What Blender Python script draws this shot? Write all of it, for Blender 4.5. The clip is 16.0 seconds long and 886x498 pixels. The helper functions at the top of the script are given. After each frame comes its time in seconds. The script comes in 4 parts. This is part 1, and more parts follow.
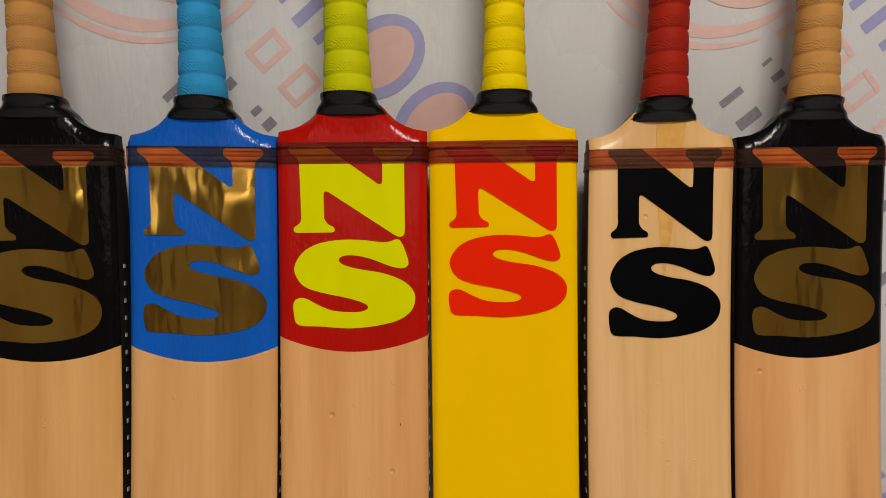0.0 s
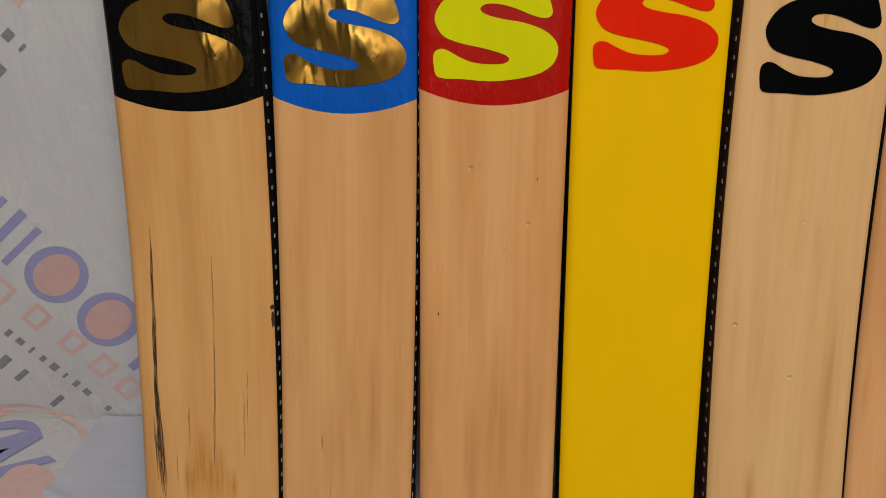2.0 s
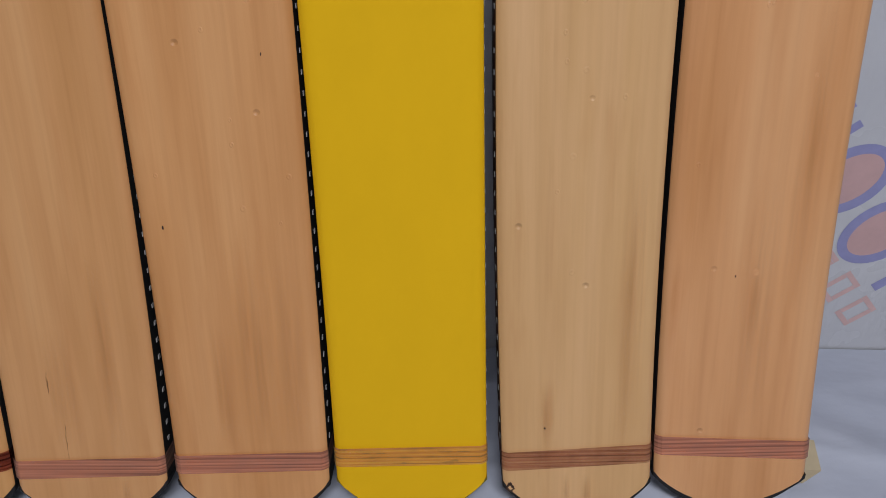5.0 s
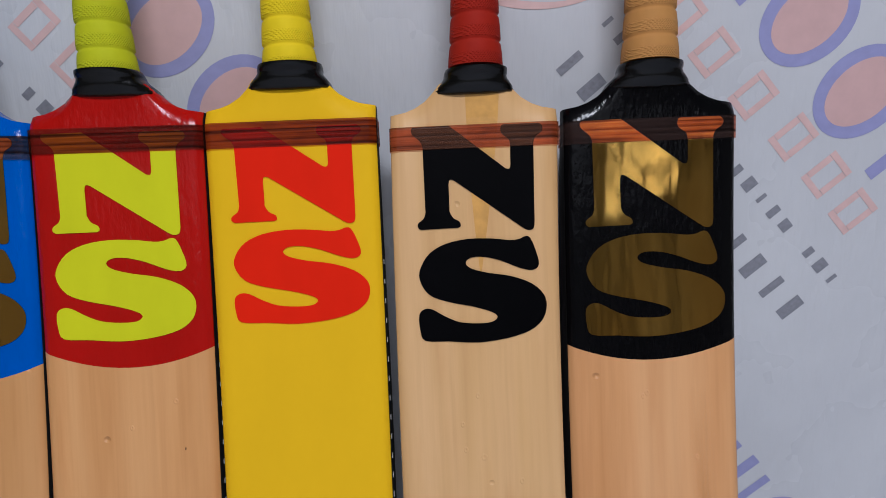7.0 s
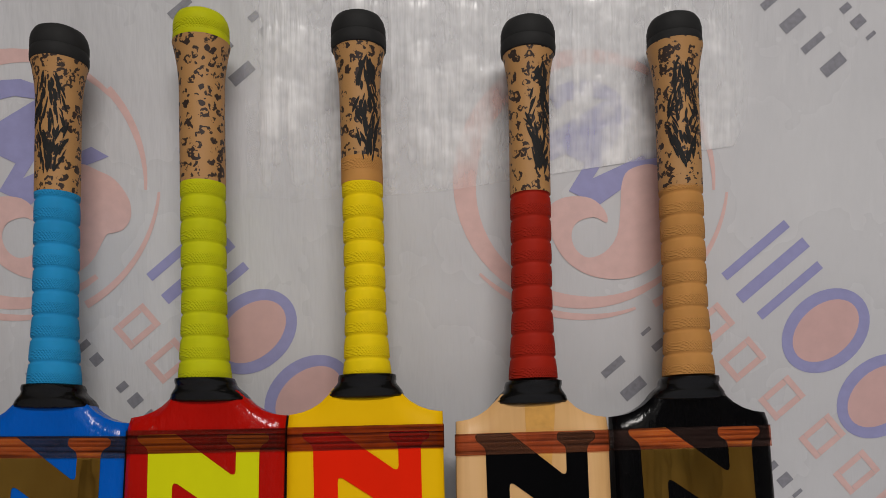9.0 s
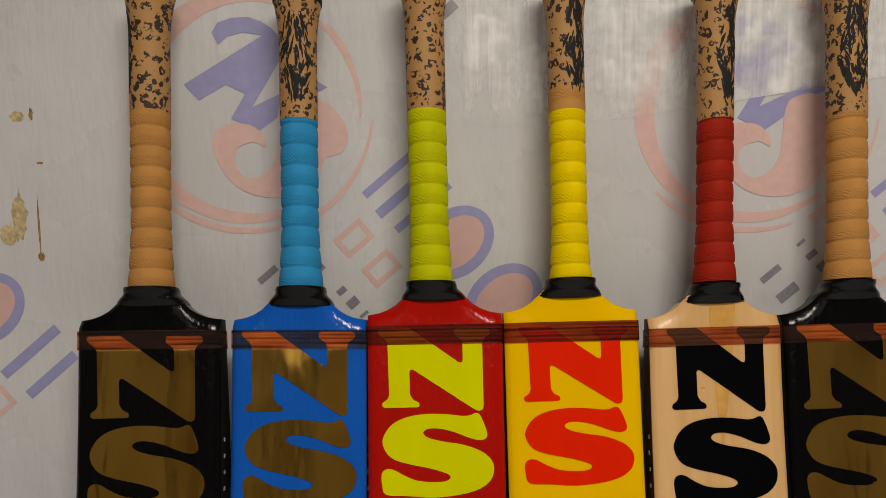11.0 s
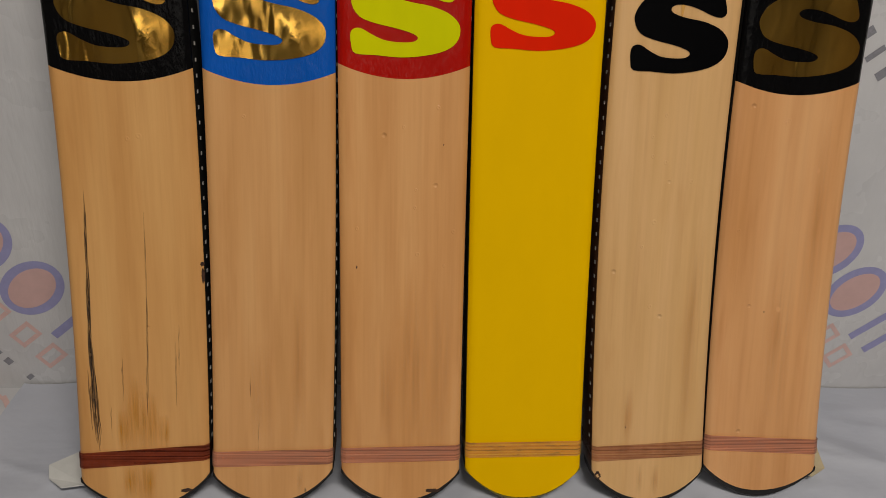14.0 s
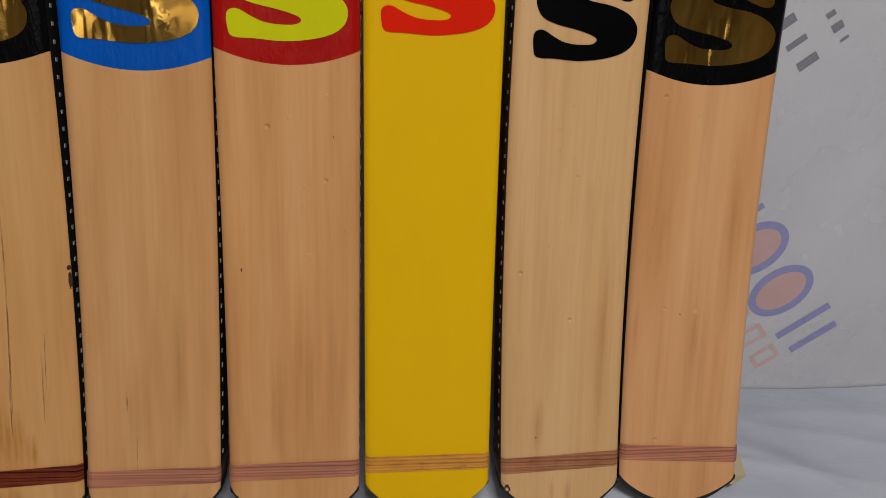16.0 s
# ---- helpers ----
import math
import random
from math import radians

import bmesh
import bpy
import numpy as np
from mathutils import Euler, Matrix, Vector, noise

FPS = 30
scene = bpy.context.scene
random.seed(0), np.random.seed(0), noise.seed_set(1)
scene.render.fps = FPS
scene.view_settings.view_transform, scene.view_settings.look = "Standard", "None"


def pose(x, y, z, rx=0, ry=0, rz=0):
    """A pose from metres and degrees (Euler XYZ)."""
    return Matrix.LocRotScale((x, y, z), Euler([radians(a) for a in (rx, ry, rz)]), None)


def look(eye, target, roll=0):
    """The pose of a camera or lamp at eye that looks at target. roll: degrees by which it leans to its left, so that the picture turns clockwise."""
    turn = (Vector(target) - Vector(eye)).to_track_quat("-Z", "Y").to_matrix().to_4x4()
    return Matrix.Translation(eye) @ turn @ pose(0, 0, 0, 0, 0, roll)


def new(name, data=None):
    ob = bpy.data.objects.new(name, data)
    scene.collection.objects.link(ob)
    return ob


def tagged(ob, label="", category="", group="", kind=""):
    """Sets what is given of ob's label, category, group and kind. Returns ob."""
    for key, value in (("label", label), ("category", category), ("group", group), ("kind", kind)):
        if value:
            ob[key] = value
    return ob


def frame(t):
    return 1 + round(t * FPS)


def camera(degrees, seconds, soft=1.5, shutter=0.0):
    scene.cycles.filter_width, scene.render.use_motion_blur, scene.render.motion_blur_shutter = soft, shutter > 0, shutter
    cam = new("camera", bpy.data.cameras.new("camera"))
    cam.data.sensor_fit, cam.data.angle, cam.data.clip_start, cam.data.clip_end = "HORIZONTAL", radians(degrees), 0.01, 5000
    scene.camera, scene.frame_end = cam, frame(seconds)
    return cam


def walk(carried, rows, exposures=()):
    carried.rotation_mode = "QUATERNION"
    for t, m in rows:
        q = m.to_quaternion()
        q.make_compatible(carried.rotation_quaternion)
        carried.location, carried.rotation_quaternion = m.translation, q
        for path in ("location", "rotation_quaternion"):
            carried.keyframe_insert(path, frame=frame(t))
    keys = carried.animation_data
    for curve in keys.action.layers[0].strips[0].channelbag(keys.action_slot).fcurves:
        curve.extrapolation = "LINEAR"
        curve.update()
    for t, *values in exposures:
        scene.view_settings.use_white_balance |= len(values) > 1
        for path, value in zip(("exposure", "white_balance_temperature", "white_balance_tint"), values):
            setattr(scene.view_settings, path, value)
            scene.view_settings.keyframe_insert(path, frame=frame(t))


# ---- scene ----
cam = camera(59.35, 16.0, 0.7)
PATH = [
    (0, (-0.0003, -0.0196, 0.5656), (0.0076, 1.9211, 0.0824), 0.07),
    (0.5, (-0.0342, -0.0231, 0.5657), (-0.0995, 1.8956, 0.0048), -0.27),
    (1, (-0.0543, -0.0350, 0.5572), (-0.1575, 1.8716, -0.0382), -0.14),
    (1.5, (-0.0613, -0.0358, 0.5440), (-0.1761, 1.8079, -0.2226), -0.06),
    (2, (-0.0593, -0.0354, 0.5281), (-0.1878, 1.7287, -0.4053), -0.52),
    (2.5, (-0.0568, -0.0278, 0.5069), (-0.1840, 1.6469, -0.5790), -0.76),
    (3, (-0.0515, -0.0121, 0.4815), (-0.1790, 1.5987, -0.6971), -1.18),
    (3.2, (-0.0502, 0.0006, 0.4720), (-0.1731, 1.5810, -0.7474), -1.24),
    (5.5, (0.1121, 0.0641, 0.4794), (0.1159, 1.7403, -0.6117), -1.07),
    (6, (0.1298, 0.0578, 0.5113), (0.1383, 1.8606, -0.3547), -1.40),
    (6.5, (0.1388, 0.0578, 0.5390), (0.1448, 1.9137, -0.2066), -1.61),
    (7, (0.1332, 0.0515, 0.5578), (0.1448, 1.9771, 0.0176), -1.49),
    (7.5, (0.1287, 0.0460, 0.5734), (0.1506, 2.0146, 0.2209), -1.12),
    (8, (0.1298, 0.0443, 0.5956), (0.1459, 2.0399, 0.4637), -0.88),
    (8.5, (0.1217, 0.0246, 0.6197), (0.1373, 2.0243, 0.5857), -0.82),
    (8.7, (0.1124, 0.0178, 0.6284), (0.1294, 2.0176, 0.6033), -0.55),
    (10.8, (-0.0448, -0.0551, 0.6381), (-0.0423, 1.9420, 0.5305), -1.05),
    (11, (-0.0545, -0.0684, 0.6283), (-0.0571, 1.9207, 0.4200), -0.64),
    (11.5, (-0.0678, -0.0886, 0.6074), (-0.0732, 1.8844, 0.2798), -0.05),
    (12, (-0.0709, -0.0934, 0.5888), (-0.0721, 1.8542, 0.1339), 0.57),
    (12.5, (-0.0697, -0.0966, 0.5722), (-0.0428, 1.8092, -0.0339), 1.18),
    (13, (-0.0698, -0.1150, 0.5578), (-0.0044, 1.7482, -0.1664), 1.70),
    (13.5, (-0.0649, -0.1179, 0.5445), (0.0361, 1.7064, -0.2691), 2.25),
    (14, (-0.0658, -0.1135, 0.5331), (0.0525, 1.6498, -0.4033), 2.50),
    (14.5, (-0.0625, -0.0991, 0.5127), (0.0590, 1.6112, -0.5169), 2.74),
    (15, (-0.0564, -0.0837, 0.5005), (0.0742, 1.5832, -0.5970), 3.08),
    (15.5, (-0.0323, -0.0688, 0.4997), (0.1466, 1.6147, -0.5651), 3.87),
    (16, (-0.0077, -0.0724, 0.5187), (0.2042, 1.6759, -0.4291), 3.72),
]
EXPOSURES = [(0.0, 0.38, 7000, 10), (1.0, 0.30, 6700, 10), (1.5, 0.27, 6700, 10), (3.2, 0.23, 6000, 12), (5.5, 0.10, 5600, 14), (6.5, 0.18, 5500, 14), (7.0, 0.32, 5450, 13), (7.5, 0.42, 5500, 13), (8.0, 0.26, 5800, 12), (8.7, 0.10, 6200, 12), (10.8, 0.16, 7100, 10), (12.5, 0.12, 7200, 9), (14.0, 0.03, 6800, 10), (16.0, 0.03, 6200, 12)]
LAMPS = [(0.22, -0.62, 0.6, 0.3, 21.0), (-0.10, -2.2, 3.0, 0.16, 9.0), (-0.10, -3.6, 3.4, 0.25, 5.0), (-0.10, -4.9, 3.4, 0.30, 12.0)]
walk(cam, [(t, look(eye, target, roll)) for t, eye, target, roll in PATH], EXPOSURES)

# ---- light ----
world = bpy.data.worlds.new("world")
scene.world = world
world.use_nodes = True
world.node_tree.nodes["Background"].inputs[0].default_value = (0.75, 0.82, 1.0, 1)
world.node_tree.nodes["Background"].inputs[1].default_value = 0.02

WALL_Y = 0.594      # front of the banner
LEAN = 14.3         # lean of the bats, degrees


def ceiling_lamp(x, y, w, d, power, colour):
    data = bpy.data.lights.new("ceiling_light", "AREA")
    data.shape, data.size, data.size_y, data.energy, data.color = "RECTANGLE", w, d, power, colour
    ob = new("ceiling_light", data)
    ob.matrix_world = look((x, y, 1.57), (x, y, 0))
    return ob


for lx, ly, lw, ld, lp in LAMPS:
    ceiling_lamp(lx, ly, lw, ld, lp, (1.0, 0.95, 0.88))


# ---- materials ----
def material(name, rough=0.5, metal=0.0, coat=0.0, spec=0.5):
    m = bpy.data.materials.new(name)
    m.use_nodes = True
    nt = m.node_tree
    b = nt.nodes["Principled BSDF"]
    b.inputs["Roughness"].default_value = rough
    b.inputs["Metallic"].default_value = metal
    b.inputs["Coat Weight"].default_value = coat
    b.inputs["Coat Roughness"].default_value = 0.12
    b.inputs["Specular IOR Level"].default_value = spec
    return m, nt, b


def node(nt, kind, **values):
    n = nt.nodes.new(kind)
    for key, value in values.items():
        n.inputs[key.replace("_", " ")].default_value = value
    return n


def coords(nt, scale=(1, 1, 1), shift=(0, 0, 0), source="Object"):
    tc = nt.nodes.new("ShaderNodeTexCoord")
    mp = nt.nodes.new("ShaderNodeMapping")
    mp.inputs["Scale"].default_value = scale
    mp.inputs["Location"].default_value = shift
    nt.links.new(tc.outputs[source], mp.inputs["Vector"])
    return mp.outputs["Vector"]


def noise_tex(nt, vec, scale, detail=3.0, rough=0.55):
    n = node(nt, "ShaderNodeTexNoise", Scale=scale, Detail=detail, Roughness=rough)
    nt.links.new(vec, n.inputs["Vector"])
    return n.outputs["Fac"]


def ramp(nt, fac, stops):
    r = nt.nodes.new("ShaderNodeValToRGB")
    els = r.color_ramp.elements
    els[0].position, els[0].color = stops[0][0], (*stops[0][1], 1)
    els[1].position, els[1].color = stops[-1][0], (*stops[-1][1], 1)
    for p, c in stops[1:-1]:
        e = els.new(p)
        e.color = (*c, 1)
    nt.links.new(fac, r.inputs["Fac"])
    return r.outputs["Color"]


def blend(nt, fac, a, b, mode="MIX"):
    m = nt.nodes.new("ShaderNodeMix")
    m.data_type, m.blend_type = "RGBA", mode
    for src, sock in ((fac, m.inputs[0]), (a, m.inputs[6]), (b, m.inputs[7])):
        if isinstance(src, bpy.types.NodeSocket):
            nt.links.new(src, sock)
        else:
            sock.default_value = src if not isinstance(src, tuple) else (*src, 1)
    return m.outputs[2]


def bump(nt, bsdf, height, strength, distance=0.001):
    b = node(nt, "ShaderNodeBump", Strength=strength, Distance=distance)
    nt.links.new(height, b.inputs["Height"])
    nt.links.new(b.outputs["Normal"], bsdf.inputs["Normal"])


def willow(name, pale, mid, dark, seed):
    """Oiled willow: soft straight grain, warm blotches, small dents and specks."""
    pale, mid, dark = [(r, g * 0.955, bl * 0.93) for r, g, bl in (pale, mid, dark)]
    m, nt, b = material(name, rough=0.4, coat=0.12, spec=0.35)
    fine = noise_tex(nt, coords(nt, (330, 60, 9), (seed, 0, seed)), 1.0, 3)
    grain = noise_tex(nt, coords(nt, (70, 20, 2.5), (seed * 2, 0, seed)), 1.0, 3)
    broad = noise_tex(nt, coords(nt, (26, 8, 2.6), (seed * 3, 0, seed)), 1.0, 4)
    patch = noise_tex(nt, coords(nt, (60, 10, 7), (seed, 5, seed * 2)), 1.0, 3, 0.6)
    col = ramp(nt, broad, [(0.24, dark), (0.48, mid), (0.74, pale)])
    col = blend(nt, 0.30, col, ramp(nt, grain, [(0.3, (0.80, 0.72, 0.62)), (0.52, (1, 1, 1)), (0.75, (1.04, 1.02, 1.0))]), "MULTIPLY")
    col = blend(nt, 0.16, col, ramp(nt, fine, [(0.28, (0.74, 0.66, 0.58)), (0.55, (1, 1, 1))]), "MULTIPLY")
    col = blend(nt, 0.26, col, ramp(nt, patch, [(0.56, (1, 1, 1)), (0.74, (0.74, 0.55, 0.36))]), "MULTIPLY")

    def cells(scale, shift, near, far, keep):
        v = node(nt, "ShaderNodeTexVoronoi", Scale=1.0)
        nt.links.new(coords(nt, scale, shift), v.inputs["Vector"])
        spot = ramp(nt, v.outputs["Distance"], [(near, (1, 1, 1)), (far, (0, 0, 0))])
        pick = nt.nodes.new("ShaderNodeSeparateColor")
        nt.links.new(v.outputs["Color"], pick.inputs[0])
        gate = ramp(nt, pick.outputs[0], [(keep, (0, 0, 0)), (keep + 0.01, (1, 1, 1))])
        return blend(nt, 1.0, spot, gate, "MULTIPLY")

    specks = cells((75, 30, 28), (seed * 4, 2, seed), 0.03, 0.09, 0.95)
    col = blend(nt, specks, col, (0.09, 0.045, 0.02))
    nt.links.new(col, b.inputs["Base Color"])
    dents = cells((70, 20, 80), (seed, 0, seed * 5), 0.03, 0.17, 0.97)
    inv = nt.nodes.new("ShaderNodeInvert")
    nt.links.new(dents, inv.inputs["Color"])
    bump(nt, b, blend(nt, 0.10, inv.outputs[0], fine), 1.0, 0.0012)
    return m


def paint(name, colour, rough=0.25, coat=0.1, wob=0.25, speck=0.06, spec=0.4):
    m, nt, b = material(name, rough=rough, coat=coat, spec=spec)
    n = noise_tex(nt, coords(nt, (30, 30, 12)), 1.0, 4)
    lo, hi = tuple(c * (1 - speck) for c in colour), tuple(min(1, c * (1 + speck)) for c in colour)
    nt.links.new(ramp(nt, n, [(0.3, lo), (0.7, hi)]), b.inputs["Base Color"])
    bump(nt, b, noise_tex(nt, coords(nt, (250, 250, 85)), 1.0, 3), wob, 0.0009)
    return m


def foil(name):
    """Gold foil, smooth but not quite flat."""
    m, nt, b = material(name, rough=0.15, metal=1.0)
    n = noise_tex(nt, coords(nt, (17, 17, 11)), 1.0, 2)
    nt.links.new(ramp(nt, n, [(0.3, (0.62, 0.33, 0.055)), (0.7, (0.78, 0.49, 0.11))]), b.inputs["Base Color"])
    r = ramp(nt, noise_tex(nt, coords(nt, (22, 22, 16), (3, 0, 1)), 1.0, 3), [(0.35, (0.06, 0.06, 0.06)), (0.7, (0.15, 0.15, 0.15))])
    # where tape is stuck over it the foil no longer mirrors
    axes = nt.nodes.new("ShaderNodeSeparateXYZ")
    nt.links.new(coords(nt), axes.inputs[0])
    covered = ramp(nt, axes.outputs[2], [(0.5052, (0, 0, 0)), (0.5056, (1, 1, 1))])
    nt.links.new(blend(nt, covered, r, (0.58, 0.58, 0.58)), b.inputs["Roughness"])
    waves = blend(nt, 0.14, noise_tex(nt, coords(nt, (19, 19, 7), (7, 0, 3)), 1.0, 1), noise_tex(nt, coords(nt, (52, 40, 14), (2, 0, 6)), 1.0, 2))
    rubbed = ramp(nt, noise_tex(nt, coords(nt, (34, 34, 8), (5, 0, 9)), 1.0, 3), [(0.54, (0, 0, 0)), (0.66, (1, 1, 1))])
    crinkle = blend(nt, 1.0, rubbed, noise_tex(nt, coords(nt, (210, 210, 120)), 1.0, 2), "MULTIPLY")
    waves = blend(nt, 0.035, waves, crinkle)
    bump(nt, b, waves, 0.9, 0.008)
    return m


def rubber(name, colour, knurl=True):
    m, nt, b = material(name, rough=0.65, spec=0.12)
    n = noise_tex(nt, coords(nt, (60, 60, 40)), 1.0, 3)
    nt.links.new(ramp(nt, n, [(0.3, tuple(c * 0.85 for c in colour)), (0.7, colour)]), b.inputs["Base Color"])
    if knurl:
        w1 = node(nt, "ShaderNodeTexWave", Scale=1.0)
        w2 = node(nt, "ShaderNodeTexWave", Scale=1.0)
        for w, sx in ((w1, 300), (w2, -300)):
            w.wave_type, w.bands_direction = "BANDS", "DIAGONAL"
            nt.links.new(coords(nt, (sx, sx, 300)), w.inputs["Vector"])
        dots = blend(nt, 1.0, w1.outputs["Fac"], w2.outputs["Fac"], "MULTIPLY")
        # each rib is knurled on its lower half only
        axes = nt.nodes.new("ShaderNodeSeparateXYZ")
        nt.links.new(coords(nt), axes.inputs[0])
        turns = nt.nodes.new("ShaderNodeMath")
        turns.operation = "MULTIPLY_ADD"
        turns.inputs[1].default_value, turns.inputs[2].default_value = 1 / 0.0155, -0.5528 / 0.0155
        nt.links.new(axes.outputs[2], turns.inputs[0])
        frac = nt.nodes.new("ShaderNodeMath")
        frac.operation = "FRACT"
        nt.links.new(turns.outputs[0], frac.inputs[0])
        band = ramp(nt, frac.outputs[0], [(0.02, (0, 0, 0)), (0.06, (1, 1, 1)), (0.44, (1, 1, 1)), (0.52, (0, 0, 0))])
        bump(nt, b, blend(nt, 1.0, dots, band, "MULTIPLY"), 0.8, 0.0006)
    return m


def sleeve_print(name, seed):
    """Tan rubber sleeve with a dark spotted print."""
    m, nt, b = material(name, rough=0.62)
    vec = coords(nt, (1, 1, 1), (seed * 0.1, seed * 0.07, seed * 0.13))
    wig = node(nt, "ShaderNodeTexNoise", Scale=210.0, Detail=2.0)
    nt.links.new(vec, wig.inputs["Vector"])
    mixv = node(nt, "ShaderNodeVectorMath")
    mixv.operation = "MULTIPLY_ADD"
    nt.links.new(wig.outputs["Color"], mixv.inputs[0])
    mixv.inputs[1].default_value = (0.006, 0.006, 0.006)
    nt.links.new(vec, mixv.inputs[2])
    vo = node(nt, "ShaderNodeTexVoronoi", Scale=150.0)
    nt.links.new(mixv.outputs[0], vo.inputs["Vector"])
    ring = ramp(nt, vo.outputs["Distance"], [(0.14, (0, 0, 0)), (0.18, (1, 1, 1)), (0.46, (1, 1, 1)), (0.50, (0, 0, 0))])
    gate = ramp(nt, noise_tex(nt, vec, 240, 2), [(0.44, (0, 0, 0)), (0.47, (1, 1, 1))])
    spots = blend(nt, 1.0, ring, gate, "MULTIPLY")
    col = blend(nt, spots, (0.42, 0.22, 0.075), (0.025, 0.012, 0.008))
    nt.links.new(col, b.inputs["Base Color"])
    bump(nt, b, noise_tex(nt, coords(nt, (1, 1, 1)), 900, 1), 0.3, 0.0004)
    return m


def fibre_tape(name, tint, gloss, body, dark=0.25):
    """See-through brown tape: it tints what lies under it; glass threads run along it."""
    m, nt, b = material(name, rough=0.28, coat=0.2)
    lines = noise_tex(nt, coords(nt, (5, 30, 560)), 1.0, 2)
    mottle = noise_tex(nt, coords(nt, (60, 30, 200)), 1.0, 3)
    filt = ramp(nt, lines, [(0.34, tuple(c * dark for c in tint)), (0.47, tint), (0.64, tuple(min(1, c * 1.35 + 0.05) for c in tint))])
    filt = blend(nt, 0.6, filt, ramp(nt, mottle, [(0.3, (0.7, 0.62, 0.55)), (0.6, (1.05, 1.02, 1.0))]), "MULTIPLY")
    clear = nt.nodes.new("ShaderNodeBsdfTransparent")
    nt.links.new(filt, clear.inputs["Color"])
    nt.links.new(ramp(nt, lines, [(0.38, tuple(c * max(0.3, dark) for c in body)), (0.62, body)]), b.inputs["Base Color"])
    mix = nt.nodes.new("ShaderNodeMixShader")
    mix.inputs[0].default_value = gloss
    nt.links.new(clear.outputs[0], mix.inputs[1])
    nt.links.new(b.outputs[0], mix.inputs[2])
    nt.links.new(mix.outputs[0], nt.nodes["Material Output"].inputs["Surface"])
    bump(nt, b, lines, 0.6, 0.0006)
    return m


def plain(name, colour, rough=0.6, var=0.1, scale=40, metal=0.0, bumpy=0.1):
    m, nt, b = material(name, rough=rough, metal=metal)
    n = noise_tex(nt, coords(nt), scale, 4)
    nt.links.new(ramp(nt, n, [(0.3, tuple(c * (1 - var) for c in colour)), (0.7, tuple(min(1, c * (1 + var)) for c in colour))]), b.inputs["Base Color"])
    bump(nt, b, n, bumpy, 0.001)
    return m


def vinyl():
    """White glossy banner vinyl with soft wrinkles and a fine weave."""
    m, nt, b = material("banner_vinyl", rough=0.3, spec=0.5)
    n = noise_tex(nt, coords(nt), 5, 5)
    nt.links.new(ramp(nt, n, [(0.3, (0.55, 0.55, 0.57)), (0.7, (0.63, 0.63, 0.645))]), b.inputs["Base Color"])
    r = ramp(nt, noise_tex(nt, coords(nt, shift=(3, 1, 2)), 9, 4), [(0.35, (0.17,) * 3), (0.65, (0.36,) * 3)])
    nt.links.new(r, b.inputs["Roughness"])
    wr = blend(nt, 0.45, noise_tex(nt, coords(nt, (1, 1, 0.8)), 11, 3), noise_tex(nt, coords(nt, (1, 1, 0.4)), 55, 2))
    weave = blend(nt, 0.05, wr, noise_tex(nt, coords(nt, (420, 1, 60)), 1.0, 1))
    bump(nt, b, weave, 0.6, 0.007)
    return m


